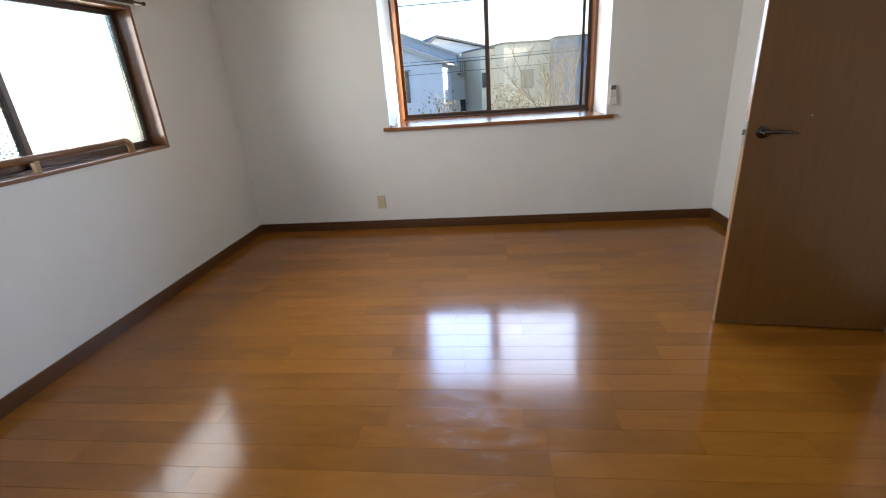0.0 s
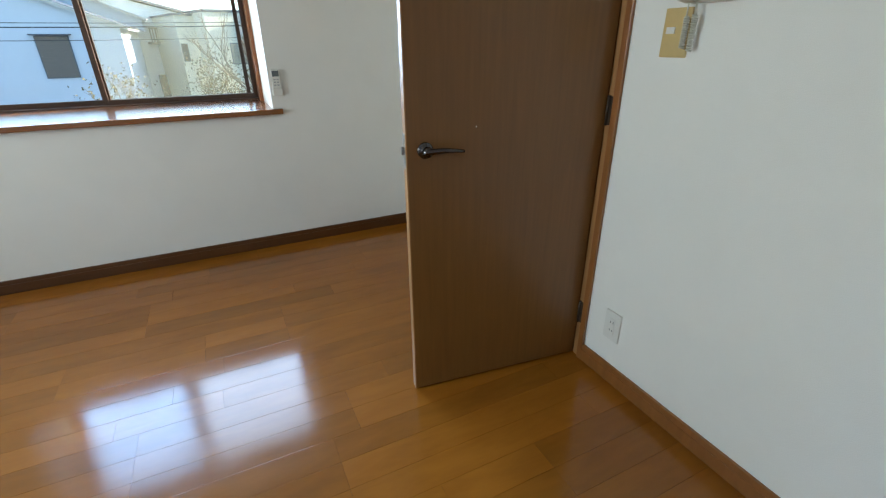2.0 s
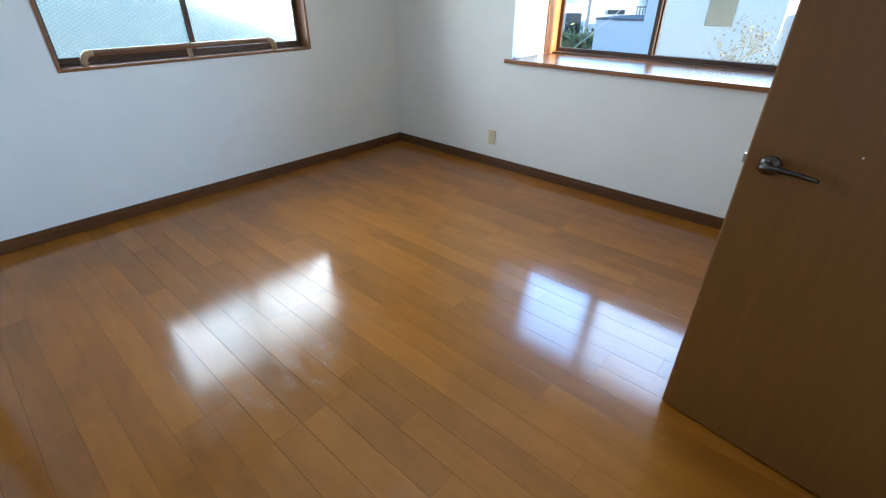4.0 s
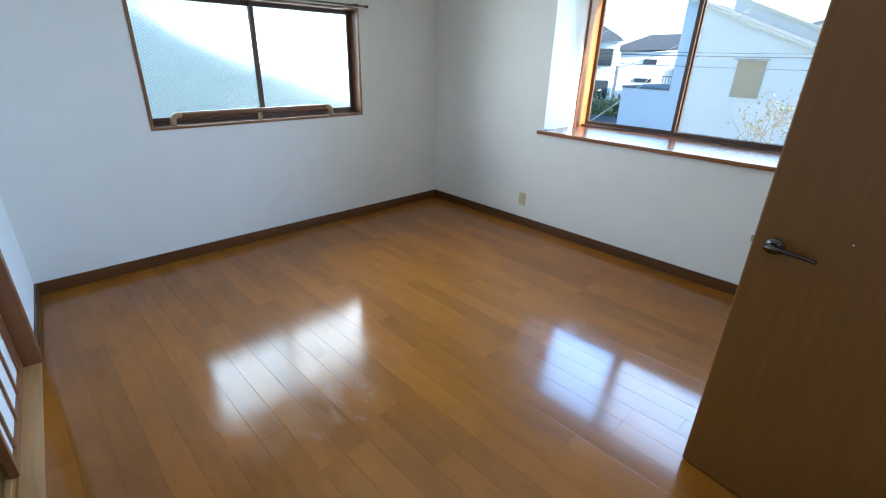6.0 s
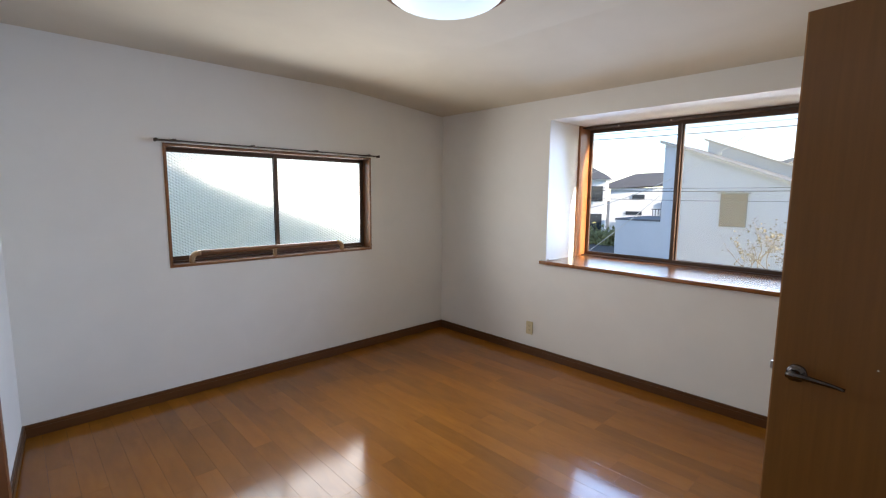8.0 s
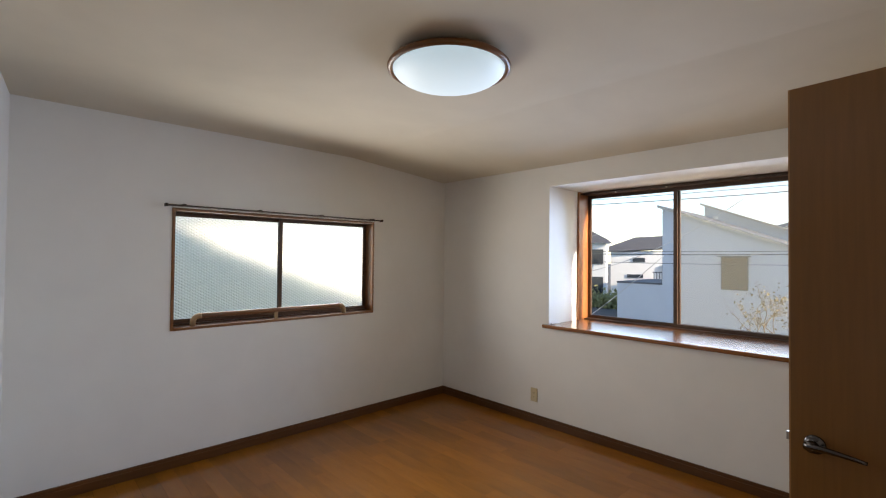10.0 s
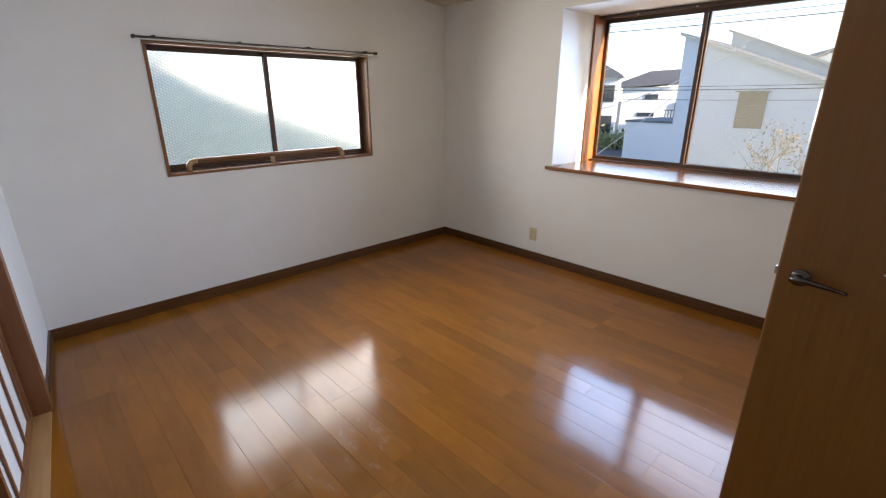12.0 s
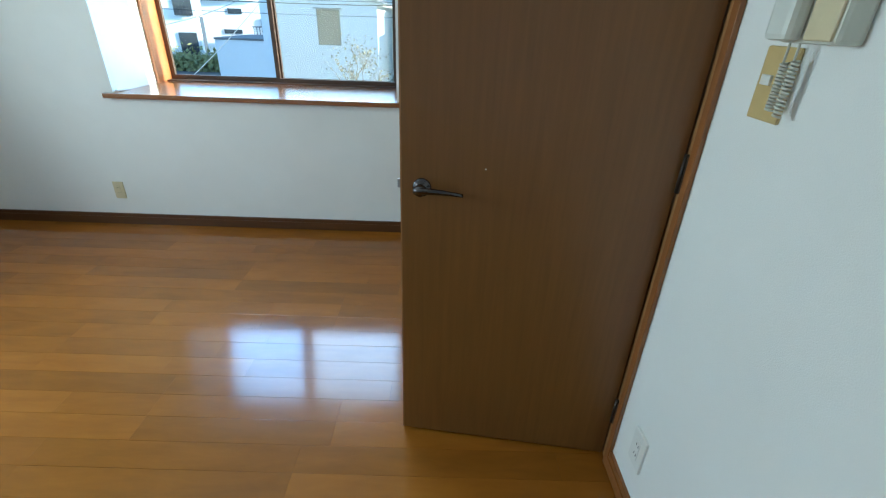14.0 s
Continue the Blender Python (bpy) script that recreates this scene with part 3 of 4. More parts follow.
part("diffuser", bm, M_LAMP, lamp, "glowing bluish-white dome", smooth=True)
local(lamp, lamp.location)

# ---- curtain rails ----
def curtain_rail(name, axis, u0, u1, w, z, step, label):
    """A double rail with end caps and brackets. axis: the way it runs; w: its place across."""
    def c3(u, v, zz):
        return (u, v, zz) if axis == "x" else (v, u, zz)
    def bx(a, b):
        return [min(p) for p in zip(a, b)], [max(p) for p in zip(a, b)]
    t = thing(name, c3(u0, w, z), label, "curtain rail")
    for off in (0.0, step):
        box_ob("rail", *bx(c3(u0, w + off - 0.005, z - 0.0055), c3(u1, w + off + 0.005, z + 0.0055)), M_RAIL, t, 0.0015)
        for u in (u0, u1):
            box_ob("end_cap", *bx(c3(u - 0.007, w + off - 0.009, z - 0.011), c3(u + 0.007, w + off + 0.009, z + 0.011)), M_RAIL, t, 0.004)
    for k in range(4):
        u = u0 + (u1 - u0) * (0.06 + 0.88 * k / 3)
        box_ob("bracket", *bx(c3(u - 0.01, w - 0.03 if step > 0 else w - abs(step) - 0.012, z + 0.005), c3(u + 0.01, w + abs(step) + 0.012 if step > 0 else w + 0.03, z + 0.012)), M_RAIL, t, 0.001)
    for k in range(5):
        u = u1 - (u1 - u0) * (0.02 + 0.012 * k if k < 3 else 0.25 * k - 0.2)
        box_ob("runner", *bx(c3(u - 0.006, w + step - 0.004, z - 0.016), c3(u + 0.006, w + step + 0.004, z - 0.0055)), M_CREAM, t, 0.001, "small pale plastic runner")
    local(t, t.location)
    return t


curtain_rail("curtain_rail", "y", -2.68, -0.885, 0.03, wz1 + 0.012, 0.032, "dark bronze double curtain rail above the window")
curtain_rail("curtain_rail", "x", bx0 + 0.012, bx1 - 0.012, FR_Y - 0.03, bz1 - 0.02, -0.035, "dark bronze double curtain rail in the bay")

# ---- safety bar on window_2 ----
bar = thing("safety_bar", (0.0, -1.87, wz0 + c), "brown tubular safety bar with tan bent ends", "safety bar")
bm = bmesh.new()
add_tube(bm, [(-0.02, -2.44, 1.04), (-0.02, -1.29, 1.04)], 0.0185, 14)
part("tube", bm, M_BROWN_TUBE, bar, smooth=True)
for y, s in ((-2.44, -1), (-1.29, 1)):
    bm = bmesh.new()
    add_tube(bm, [(-0.02, y - s * 0.012, 1.04)] + [(-0.02, y + s * 0.045 * math.sin(a), 1.04 - 0.045 * (1 - math.cos(a))) for a in [k * math.pi / 2 / 7 for k in range(8)]] + [(-0.02, y + s * 0.045, wz0 + c)], 0.0195, 14)
    part("end_bend", bm, M_TAN, bar, "tan plastic bend", smooth=True)
box_ob("post", (-0.034, -1.885, wz0 + c), (-0.006, -1.86, 1.035), M_TAN, bar, 0.004, "tan centre support")
local(bar, bar.location)


bm = bmesh.new()
add_tube(bm, [(bx0 + 0.012, 0.03, SZ + 0.006), (bx0 + 0.014, 0.15, SZ + 0.006)], 0.006, 10)
add_tube(bm, [(bx0 + 0.012, 0.018, SZ + 0.009), (bx0 + 0.012, 0.03, SZ + 0.009)], 0.009, 10)
tagged(link("plastic_rod", bm, M_WHITE, True), "small white plastic rod lying on the sill", "rod")


# ---- outlets, switch, intercom, remote ----
def socket(name, lo, hi, axis, inward, mat, label, slots):
    """A wall socket: plate, inner insert and slots, on the wall across axis."""
    k = 0 if axis == "x" else 1
    t = thing(name, [(a + b) / 2 for a, b in zip(lo, hi)], label, "outlet")
    box_ob("plate", lo, hi, mat, t, 0.003)
    u = 1 - k
    a, b = list(lo), list(hi)
    um, zm = (lo[u] + hi[u]) / 2, (lo[2] + hi[2]) / 2
    a[u], b[u], a[2], b[2] = um - 0.012, um + 0.012, zm - 0.034, zm + 0.034
    face = lo[k] if inward < 0 else hi[k]
    a[k], b[k] = (face - 0.002, face + 0.002)
    box_ob("insert", a, b, mat, t, 0.001)
    f2 = face + 0.002 * inward
    for zc in slots:
        for s in (-0.006, 0.006):
            a[k], b[k] = min(f2, f2 + 0.0006 * inward), max(f2, f2 + 0.0006 * inward)
            a[u], b[u], a[2], b[2] = um + s - 0.0012, um + s + 0.0012, zm + zc - 0.004, zm + zc + 0.004
            box_ob("slot", a, b, M_DARK, t)
    local(t, t.location)
    return t


socket("wall_outlet", (1.159, -0.008, 0.192), (1.229, 0.0, 0.312), "y", -1, M_IVORY, "yellowed double wall outlet above the skirting", (-0.018, 0.018))
socket("wall_outlet", (W - 0.008, -2.048, 0.19), (W, -1.972, 0.315), "x", -1, M_WHITE, "white double wall outlet above the skirting", (-0.018, 0.018))
switch = thing("light_switch", (W, -2.045, 1.285), "beige plastic light switch with one white rocker", "switch")
box_ob("plate", (W - 0.008, -2.092, 1.220), (W, -2.003, 1.350), M_BEIGE, switch, 0.004)
box_ob("rocker", (W - 0.013, -2.045, 1.283), (W - 0.007, -2.018, 1.301), M_WHITE, switch, 0.001, "small white rocker")
local(switch, switch.location)

inter = thing("intercom", (W, -2.12, 1.36), "cream wall intercom with a corded handset", "intercom")
box_ob("body", (W - 0.045, -2.205, 1.357), (W, -2.075, 1.585), M_CREAM, inter, 0.008)
box_ob("side_panel", (W - 0.05, -2.20, 1.362), (W - 0.044, -2.142, 1.58), M_IVORY, inter, 0.003, "ivory front panel")
hs = bmesh.new()
add_box(hs, (W - 0.075, -2.136, 1.360), (W - 0.045, -2.08, 1.58), 0.010)
add_box(hs, (W - 0.078, -2.131, 1.44), (W - 0.07, -2.085, 1.50), 0.003)
part("handset", hs, M_HAND, inter, "white handset")
co = bmesh.new()
def coil(y, z0, z1, x):
    return [(x + 0.006 * math.cos(a), y + 0.0065 * math.sin(a), z0 + (z1 - z0) * a / (2 * math.pi * 14)) for a in [k * 2 * math.pi * 14 / 196 for k in range(197)]]
add_tube(co, [(W - 0.03, -2.090, 1.36), (W - 0.03, -2.090, 1.325)], 0.002, 8)
add_tube(co, coil(-2.090, 1.325, 1.245, W - 0.026), 0.0022, 6)
add_tube(co, [(W - 0.03, -2.114, 1.36), (W - 0.03, -2.114, 1.33)], 0.002, 8)
add_tube(co, coil(-2.114, 1.33, 1.238, W - 0.026), 0.0022, 6)
part("cord", co, M_CREAM, inter, "coiled cream cord", smooth=True)
local(inter, inter.location)

rem = thing("remote_control", (3.16, 0, 0.985), "white air conditioner remote in a wall holder", "remote control")
box_ob("body", (3.135, -0.022, 0.985), (3.185, -0.006, 1.125), M_WHITE, rem, 0.004)
box_ob("holder", (3.132, -0.026, 0.975), (3.188, 0.0, 1.02), M_WHITE, rem, 0.004, "white plastic holder")
box_ob("display", (3.141, -0.0226, 1.085), (3.179, -0.0215, 1.117), M_LCD, rem, 0.0, "dark grey display")
for r in range(3):
    for q in range(2):
        box_ob("button", (3.145 + q * 0.018, -0.0235, 1.032 + r * 0.016), (3.157 + q * 0.018, -0.0215, 1.040 + r * 0.016), M_SCREEN_TXT, rem, 0.0005)
local(rem, rem.location)
box = thing("aircon_outlet", (3.245, 0, 1.84), "beige wall outlet plate beside the bay", "outlet")
box_ob("plate", (3.21, -0.009, 1.78), (3.28, 0.0, 1.90), M_BEIGE, box, 0.003)
box_ob("insert", (3.229, -0.012, 1.80), (3.261, -0.008, 1.85), M_CREAM, box, 0.001)
local(box, box.location)

# ---- outside ----
GZ = -3.1
M_GROUND = material("street_ground", (0.085, 0.083, 0.08), 0.9, grain=0.3, scale=(0.6, 0.6, 0.6))
M_BLUEWHITE = material("render_pale", (0.49, 0.53, 0.58), 0.85, grain=0.06, scale=(0.8, 0.8, 0.8), bump=0.3, bump_scale=30)
M_GREYWALL = material("render_grey", (0.92, 0.89, 0.77), 0.85, grain=0.1, scale=(0.8, 0.8, 0.8))
M_HWHITE = material("render_white", (0.78, 0.78, 0.76), 0.85, grain=0.06, scale=(0.8, 0.8, 0.8))
M_HBEIGE = material("render_beige", (0.76, 0.69, 0.54), 0.85, grain=0.08, scale=(0.8, 0.8, 0.8))
M_NAVY = material("siding_blue", (0.12, 0.17, 0.26), 0.7, grain=0.15, scale=(0.8, 0.8, 12))
M_ROOF = material("roof_dark", (0.15, 0.15, 0.165), 0.7, grain=0.25, scale=(2, 2, 14))
M_ROOFL = material("roof_edge", (0.10, 0.105, 0.12), 0.6, grain=0.1)
M_FASCIA = material("roof_fascia", (0.44, 0.42, 0.38), 0.6, grain=0.1)
M_SHUT = material("shutter_beige", (0.36, 0.32, 0.25), 0.6, grain=0.15, scale=(2, 2, 40))
M_BLIND = material("brown_shutter", (0.13, 0.105, 0.085), 0.5, grain=0.2, scale=(2, 2, 30))
M_WINDOW = material("far_window", (0.05, 0.06, 0.07), 0.1, grain=0.2)
M_BARK = material("bark", (0.27, 0.20, 0.13), 0.9, grain=0.4, scale=(20, 20, 20))
M_LEAF = material("hedge_leaf", (0.30, 0.30, 0.13), 0.7, grain=0.4, scale=(9, 9, 9))
M_DRY = material("dry_leaf", (0.19, 0.15, 0.07), 0.8, grain=0.4, scale=(9, 9, 9))
M_CABLE = material("cable_black", (0.03, 0.03, 0.03), 0.6)
M_CABLE_W = material("cable_grey", (0.45, 0.45, 0.44), 0.6)
bm = bmesh.new()
add_box(bm, (-400, -400, GZ - 0.5), (400, 400, GZ))
tagged(link("ground", bm, M_GROUND), "grey paved ground of the street and yards", "ground", kind="structure")


def prism(bm, outline, y0, y1):
    """A building body: an outline in x and z, drawn out from y0 to y1."""
    a = [bm.verts.new((x, y0, z)) for x, z in outline]
    b = [bm.verts.new((x, y1, z)) for x, z in outline]
    bm.faces.new(a)
    bm.faces.new(list(reversed(b)))
    for k in range(len(a)):
        q = (k + 1) % len(a)
        bm.faces.new((a[k], a[q], b[q], b[k]))


def slab(bm, p, q, y0, y1, t):
    """A roof slab from (x, z) p to q, t thick, upwards."""
    prism(bm, [p, q, (q[0], q[1] + t), (p[0], p[1] + t)], y0, y1)


def far_window(parent, x0, x1, z0, z1, y, mat, bars=0):
    w = box_ob("window", (x0 - 0.05, y - 0.06, z0 - 0.05), (x1 + 0.05, y + 0.05, z1 + 0.05), M_ROOFL, parent)
    g = box_ob("pane", (x0, y - 0.075, z0), (x1, y - 0.055, z1), mat, w)
    for k in range(bars):
        xx = x0 + (x1 - x0) * (k + 0.5) / bars
        box_ob("bar", (xx - 0.03, y - 0.2, z0 - 0.1), (xx + 0.03, y - 0.16, z0 + (z1 - z0) * 0.55), M_CABLE, w)
    return w


def swing(ob, x, y, degrees):
    """Turn a thing about the upright line through (x, y)."""
    ob.matrix_world = Matrix.Translation((x, y, 0)) @ Matrix.Rotation(radians(degrees), 4, "Z") @ Matrix.Translation((-x, -y, 0)) @ ob.matrix_world


# pale house opposite, with two single-pitch roofs
h = thing("house", (-3, 26, GZ), "pale rendered house with single-pitch roofs", "house")
bm = bmesh.new()
prism(bm, [(-8.07, GZ), (-0.9, GZ), (-0.9, 2.09), (-8.07, 4.89)], 28, 36)
part("wall", bm, M_BLUEWHITE, h)
bm = bmesh.new()
prism(bm, [(-7.55, 3.2), (-0.4, 2.0), (-0.4, 2.72), (-7.55, 5.62)], 35, 37)
part("wall", bm, M_BLUEWHITE, h)
bm = bmesh.new()
slab(bm, (-8.3, 4.95), (-0.5, 1.905), 27.7, 36.2, 0.16)
part("roof", bm, M_FASCIA, h)
bm = bmesh.new()
slab(bm, (-7.78, 5.70), (-0.1, 2.585), 34.7, 37.2, 0.16)
part("roof", bm, M_FASCIA, h)
bm = bmesh.new()
prism(bm, [(-11.17, GZ), (-8.07, GZ), (-8.07, -0.22), (-11.17, -0.22)], 28.0, 34)
part("low_wing", bm, M_BLUEWHITE, h)
box_ob("parapet_cap", (-11.2, 27.95, -0.22), (-8.07, 34, -0.1), M_ROOFL, h)
bm = bmesh.new()
slab(bm, (-8.3, 5.06), (-0.5, 2.015), 27.75, 36.1, 0.07)
part("roof_sheet", bm, M_ROOFL, h, "thin dark roof sheet")
bm = bmesh.new()
add_box(bm, (-6.9, 34.85, 4.55), (-6.6, 35.0, 4.8), 0.03)
part("vent_cap", bm, M_HWHITE, h, "small white vent cap")
far_window(h, -4.56, -3.24, -0.28, 1.62, 28, M_BLIND)
box_ob("window_hood", (-4.75, 27.7, 1.68), (-3.05, 28.0, 1.74), M_ROOFL, h)
local(h, h.location)

# white house with barred windows, far side of the street
h = thing("house", (-21, 42, GZ), "white two-storey house with a dark hipped roof", "house")
bm = bmesh.new()
prism(bm, [(-25, GZ), (-18.0, GZ), (-18.0, 3.2), (-25, 3.2)], 40, 42.2)
part("wall", bm, M_HWHITE, h)
bm = bmesh.new()
prism(bm, [(-25.5, 3.1), (-17.5, 3.1), (-17.9, 3.5), (-20.6, 5.0), (-22, 5.0)], 39.5, 42.6)
part("roof", bm, M_ROOF, h)
box_ob("eaves", (-25.3, 39.6, 3.02), (-17.6, 42.5, 3.12), M_HWHITE, h)
far_window(h, -19.6, -18.3, 1.0, 2.4, 40, M_WINDOW, 5)
far_window(h, -19.6, -18.3, -2.3, -0.4, 40, M_WINDOW, 5)
local(h, h.location)
swing(h, -18.0, 40, 22)
h = thing("house", (-17, 50, GZ), "white house with a broad dark tiled roof", "house")
bm = bmesh.new()
prism(bm, [(-21, GZ), (-14, GZ), (-14, 2.4), (-21, 2.4)], 48, 55)
part("wall", bm, M_HWHITE, h)
bm = bmesh.new()
prism(bm, [(-21.2, 2.3), (-15.2, 2.7), (-15.0, 4.1), (-18.4, 3.95), (-21.2, 2.9)], 47.6, 55)
part("roof", bm, M_ROOF, h)
far_window(h, -18.6, -17.4, 1.2, 1.6, 48, M_WINDOW)
far_window(h, -19.2, -17.6, -0.6, -0.3, 48, M_WINDOW)
far_window(h, -15.6, -14.6, -0.8, 0.8, 47.9, M_WINDOW)
rail = box_ob("balcony", (-16.6, 47.0, -1.0), (-14.2, 48.0, -0.85), M_HWHITE, h)
for k in range(9):
    box_ob("baluster", (-16.5 + k * 0.28, 47.02, -0.85), (-16.42 + k * 0.28, 47.08, 0.0), M_ROOFL, rail)
box_ob("handrail", (-16.6, 47.0, 0.0), (-14.2, 47.1, 0.1), M_ROOFL, rail)
local(h, h.location)
swing(h, -17.5, 48, 22)

# houses behind, to the right
h = thing("house", (1, 40, GZ), "white house with a dark gabled roof and balcony", "house")
bm = bmesh.new()
prism(bm, [(-4.0, GZ), (1.95, GZ), (1.95, 3.3), (-2.3, 4.22), (-4.0, 3.2)], 38, 46)
part("wall", bm, M_HWHITE, h)
bm = bmesh.new()
slab(bm, (-4.5, 2.95), (-2.3, 4.3), 37.6, 46.3, 0.15)
slab(bm, (-2.3, 4.3), (2.2, 3.28), 37.6, 46.3, 0.15)
part("roof", bm, M_ROOF, h)
bal = box_ob("balcony", (-0.6, 37.2, 1.2), (1.4, 38, 1.35), M_SHUT, h)
for k in range(12):
    box_ob("baluster", (-0.55 + k * 0.17, 37.22, 1.35), (-0.48 + k * 0.17, 37.28, 2.2), M_SHUT, bal)
box_ob("handrail", (-0.6, 37.2, 2.2), (1.4, 37.3, 2.28), M_SHUT, bal)
far_window(h, 1.0, 1.4, -0.1, 0.9, 38, M_WINDOW)
far_window(h, -0.4, 1.0, -2.4, -0.9, 38, M_WINDOW, 5)
local(h, h.location)
swing(h, -1.0, 38, 22)
h = thing("house", (4, 36, GZ), "beige flat-topped rendered house behind trees", "house")
bm = bmesh.new()
prism(bm, [(2.1, GZ), (3.25, GZ), (3.25, 2.9), (2.1, 2.9)], 34, 42)
part("wall", bm, M_HBEIGE, h)
bm = bmesh.new()
prism(bm, [(3.27, GZ), (7.2, GZ), (7.2, 3.05), (3.27, 3.05)], 32, 42)
part("wall", bm, M_HBEIGE, h)
box_ob("parapet_cap", (3.2, 31.9, 3.05), (7.25, 42, 3.2), M_ROOFL, h)
box_ob("parapet_cap", (2.0, 33.9, 2.9), (3.2, 42, 3.02), M_ROOFL, h)
far_window(h, 4.6, 5.5, 0.0, 1.2, 32, M_SHUT)
far_window(h, 2.2, 2.5, 0.2, 1.2, 34, M_WINDOW)
local(h, h.location)
swing(h, 3.27, 32, 18)
h = thing("house", (9, 34, GZ), "house with dark blue siding", "house")
bm = bmesh.new()
prism(bm, [(6.7, GZ), (15, GZ), (15, 3.05), (6.7, 3.05)], 30, 38)
part("wall", bm, M_NAVY, h)
box_ob("parapet_cap", (6.6, 29.9, 3.05), (15.1, 38, 3.2), M_ROOFL, h)
local(h, h.location)

# next-door house behind the patterned window
h = near = thing("house", (-6, -2, GZ), "grey rendered neighbouring house", "house")
bm = bmesh.new()
prof = ((-9, GZ), (3.5, GZ), (3.5, -0.03), (-3.2, 2.18), (-9, 2.18))
a = [bm.verts.new((-3.2, y, z)) for y, z in prof]
b = [bm.verts.new((-9.0, y, z)) for y, z in prof]
bm.faces.new(a)
bm.faces.new(list(reversed(b)))
for k in range(5):
    bm.faces.new((a[k], a[(k + 1) % 5], b[(k + 1) % 5], b[k]))
rf = bmesh.new()
a = [rf.verts.new((-3.3, y, z)) for y, z in ((3.9, -0.10), (-3.2, 2.26), (-3.2, 2.2), (3.9, -0.16))]
b = [rf.verts.new((-9.0, y, z)) for y, z in ((3.9, -0.10), (-3.2, 2.26), (-3.2, 2.2), (3.9, -0.16))]
rf.faces.new(a)
rf.faces.new(list(reversed(b)))
for k in range(4):
    rf.faces.new((a[k], a[(k + 1) % 4], b[(k + 1) % 4], b[k]))
part("roof", rf, M_HWHITE, h, "pale roof sheet")
part("wall", bm, M_GREYWALL, h)
local(h, h.location)

# white house farther off on the same side
h = thing("house", (-19, 8, GZ), "white rendered house beyond the neighbouring one", "house")
box_ob("wall", (-24, -2, GZ), (-18, 17, 2.6), M_HWHITE, h)
bm = bmesh.new()
slab(bm, (-24.4, 2.6), (-21, 3.9), -2.4, 17.4, 0.15)
slab(bm, (-21, 3.9), (-17.6, 2.6), -2.4, 17.4, 0.15)
part("roof", bm, M_ROOF, h)
local(h, h.location)


def bare_tree(name, at, height, spread, seed, label, depth=6, clump=0):
    """A leafless tree: tapered trunk, forking limbs and twigs; clump: dry leaves left on it."""
    rng = random.Random(seed)
    t = thing(name, at, label, "tree")
    trunk, twigs, tips = bmesh.new(), bmesh.new(), []
    def grow(p, d, length, r, level):
        pts, q = [p], p
        for _ in range(4):
            d = (d + Vector((rng.uniform(-1, 1), rng.uniform(-1, 1), rng.uniform(-0.4, 0.7))) * 0.22).normalized()
            q = q + d * length / 4
            pts.append(q)
        add_tube(trunk if level < 2 else twigs, pts, r, 6 if level < 2 else 4, r * 0.6)
        tips.append(q)
        if level < depth:
            for k in range(rng.choice((2, 3, 3))):
                s = Vector((rng.uniform(-1, 1), rng.uniform(-1, 1), rng.uniform(-0.1, 0.8))) * spread
                grow(pts[rng.choice((2, 3, 4))], (d + s).normalized(), length * rng.uniform(0.62, 0.85), r * 0.6, level + 1)
    grow(Vector(at), Vector((0, 0, 1)), height * 0.33, height * 0.024, 0)
    k = height / (max(p.z for p in tips) - at[2])
    fitm = Matrix.Translation(at) @ Matrix.Scale(k, 4) @ Matrix.Translation(-Vector(at))
    for b in (trunk, twigs):
        bmesh.ops.transform(b, matrix=fitm, verts=b.verts[:])
    tips = [fitm @ p for p in tips]
    part("trunk", trunk, M_BARK, t, smooth=True)
    part("branches", twigs, M_BARK, t, smooth=True)
    if clump:
        lv = bmesh.new()
        for _ in range(clump):
            p = rng.choice(tips) + Vector((rng.gauss(0, 0.25), rng.gauss(0, 0.25), rng.gauss(0, 0.2)))
            a, b = Vector((rng.uniform(-1, 1), rng.uniform(-1, 1), rng.uniform(-1, 1))).normalized() * 0.05, Vector((rng.uniform(-1, 1), rng.uniform(-1, 1), rng.uniform(-1, 1))).normalized() * 0.035
            lv.faces.new([lv.verts.new(p + w) for w in (a, b, -a, -b)])
        part("crown", lv, M_DRY, t, "sparse dry leaves")
    local(t, at)
    return t


bare_tree("tree", (0.45, 14.5, GZ), 3.9, 1.0, 4, "bare tree with a few dry brown leaves", clump=380)
bare_tree("tree", (2.9, 16.0, GZ), 3.85, 1.1, 8, "bare pale-branched garden tree", clump=1800)
bare_tree("tree", (3.95, 10.5, GZ), 5.5, 0.55, 15, "tall slender leafless garden tree")
rng = random.Random(3)
bm = bmesh.new()
for _ in range(9000):
    p = Vector((rng.uniform(-27, -15), rng.uniform(36, 39), GZ + abs(rng.gauss(0, 0.55))))
    a, b = Vector((rng.uniform(-1, 1), rng.uniform(-1, 1), rng.uniform(-1, 1))) * 0.2, Vector((rng.uniform(-1, 1), rng.uniform(-1, 1), rng.uniform(-1, 1))) * 0.14
    bm.faces.new([bm.verts.new(p + w) for w in (a, b, -a, -b)])
tagged(link("hedge", bm, M_LEAF), "yellow-green garden hedge and shrubs", "hedge", kind="stuff")


def cable(p, q, sag, r, mat, label):
    bm = bmesh.new()
    p, q = Vector(p), Vector(q)
    add_tube(bm, [p.lerp(q, k / 24) - Vector((0, 0, sag * 4 * (k / 24) * (1 - k / 24))) for k in range(25)], r, 5)
    tagged(link("overhead_cable", bm, mat, True), label, "cable", group="overhead cables")


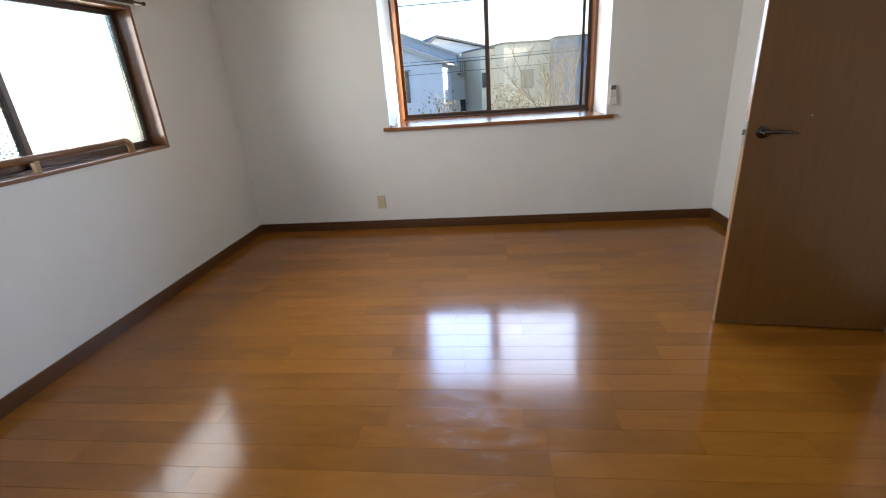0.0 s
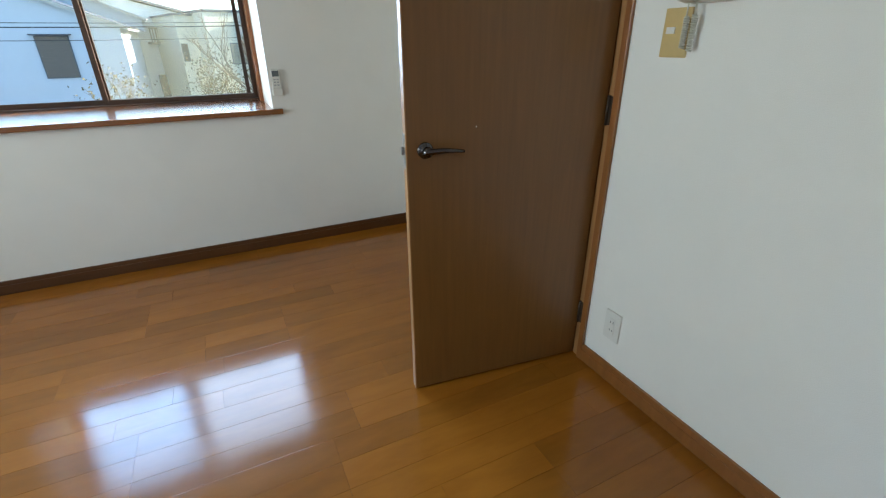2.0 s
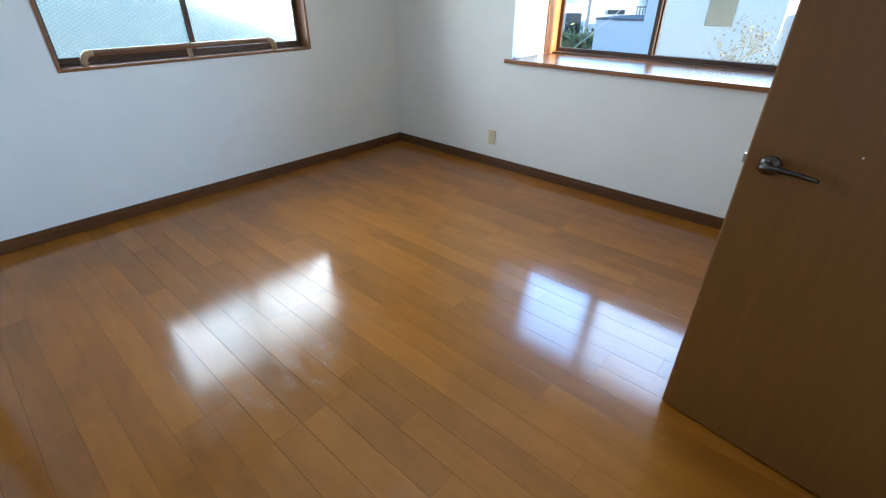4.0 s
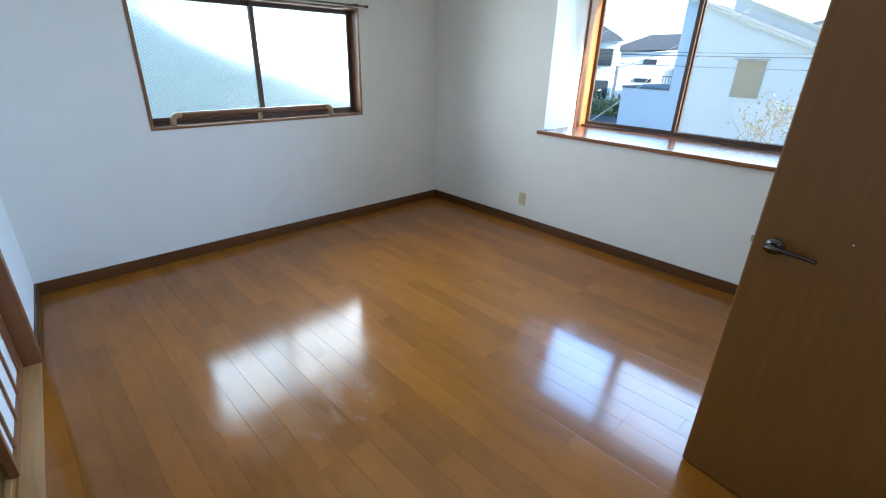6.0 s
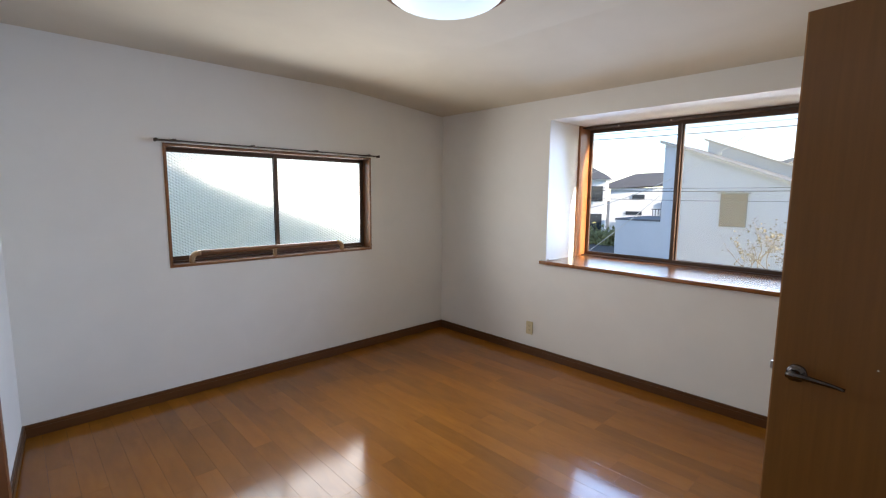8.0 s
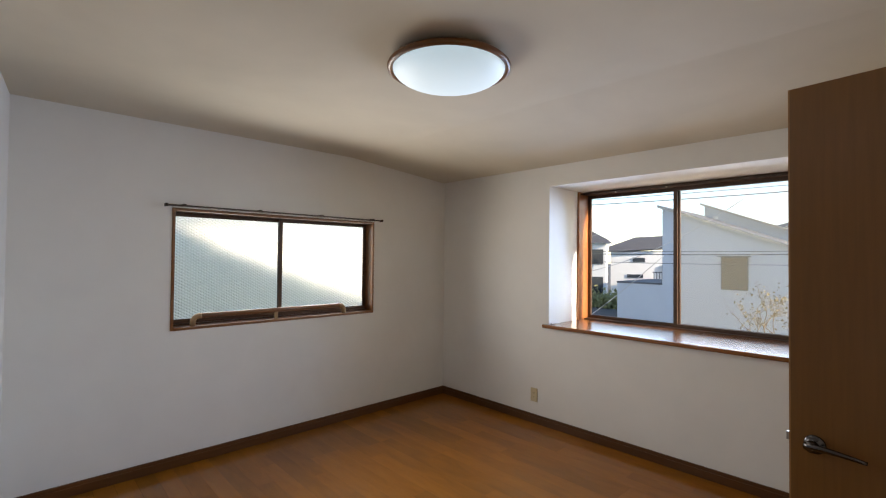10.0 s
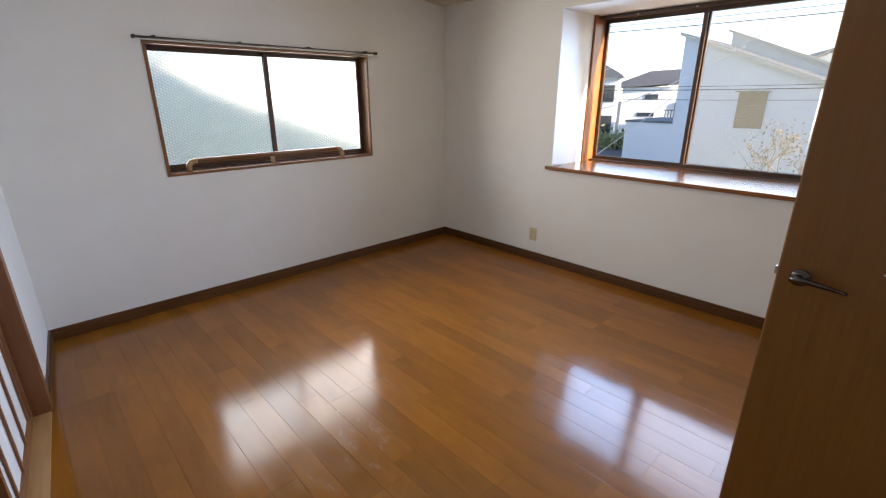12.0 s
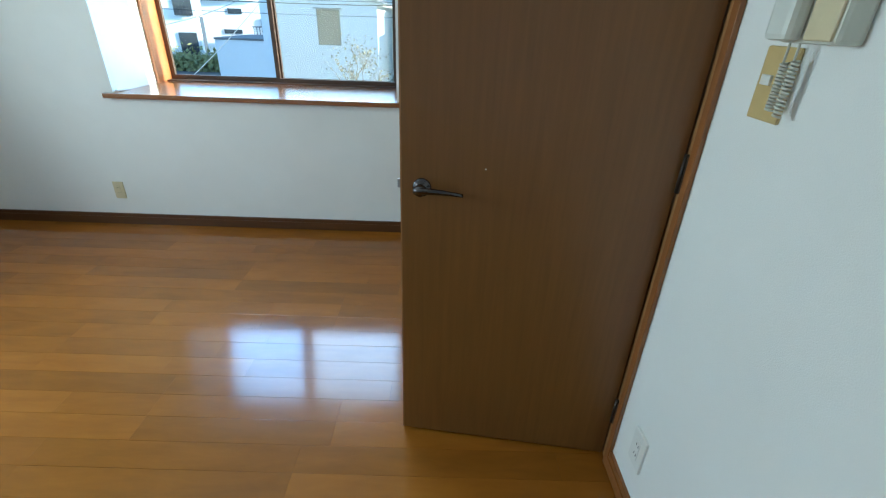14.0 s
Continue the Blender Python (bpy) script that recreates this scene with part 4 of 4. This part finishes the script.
for za, zb, r in ((3.62, 3.2, 0.014), (3.80, 3.38, 0.009), (4.04, 3.64, 0.009), (1.60, 1.68, 0.013), (1.72, 1.75, 0.008), (1.35, 1.35, 0.008)):
    cable((-22, 12, za + 0.9), (20, 12, zb + 0.9), 0.9, r, M_CABLE, "black overhead cable across the street")
cable((0.21, 12, 3.335), (-7.5, 12, 0.8), 0.75, 0.013, M_CABLE_W, "pale service cable slanting down")
cable((-1.2, 12, 3.3), (-8, 12, 1.38), 0.02, 0.007, M_CABLE_W, "thin pale service cable slanting down")
cable((-2.1, 12, 1.61), (-6.3, 12, -1.75), 0.15, 0.012, M_CABLE_W, "pale service cable slanting down")

# ---- floor planks, last ----
PW, Y0 = 0.1107, -2.489
LENS = (0.36, 0.54, 0.72, 0.909)
rng = random.Random(11)
plank_mesh = {}


def plank_data(length, width):
    key = (round(length, 4), round(width, 4))
    if key not in plank_mesh:
        me = bpy.data.meshes.new("plank")
        b, z, d = 0.0010, 0.0, -0.008
        lx, wy = length - 0.0005, width - 0.0009
        v = [(0, 0, d), (lx, 0, d), (lx, wy, d), (0, wy, d), (0, 0, z - 0.00005), (lx, 0, z - 0.00005), (lx, wy, z - 0.00005), (0, wy, z - 0.00005), (0.0002, b, z), (lx - 0.0002, b, z), (lx - 0.0002, wy - b, z), (0.0002, wy - b, z)]
        f = [(0, 1, 5, 4), (1, 2, 6, 5), (2, 3, 7, 6), (3, 0, 4, 7), (4, 5, 9, 8), (5, 6, 10, 9), (6, 7, 11, 10), (7, 4, 8, 11), (8, 9, 10, 11)]
        me.from_pydata(v, [], f)
        me.materials.append(M_PLANK)
        plank_mesh[key] = me
    return plank_mesh[key]


Y1 = Y0 - 13 * PW
k0 = -13
k = k0
while Y0 + k * PW < 0.0:
    ya, yb = Y0 + k * PW, min(Y0 + (k + 1) * PW, 0.0)
    joint = 1.752 if k // 3 == 0 else 1.752 - (0.62 * (k // 3)) % 1.818
    x = joint - 1.818 * math.ceil(joint / 1.818)
    while x < W:
        for length in rng.choice(((0.909, 0.909), (0.54, 0.36, 0.918), (0.918, 0.54, 0.36), (0.72, 1.098), (1.098, 0.72))):
            a, b = max(x, 0.0), min(x + length, W)
            if b - a > 0.01 and yb - ya > 0.004:
                p = new("plank", plank_data(b - a, yb - ya))
                p.location, p.parent = (a, ya, 0.0), floor
            x += length
    k += 1
# floor of the adjoining room: plain boards
k = 0
for k in range(19):
    ya = Y1 - (k + 1) * PW
    p = new("plank", plank_data(W, PW))
    p.location, p.parent = (0.0, ya, 0.0), floor
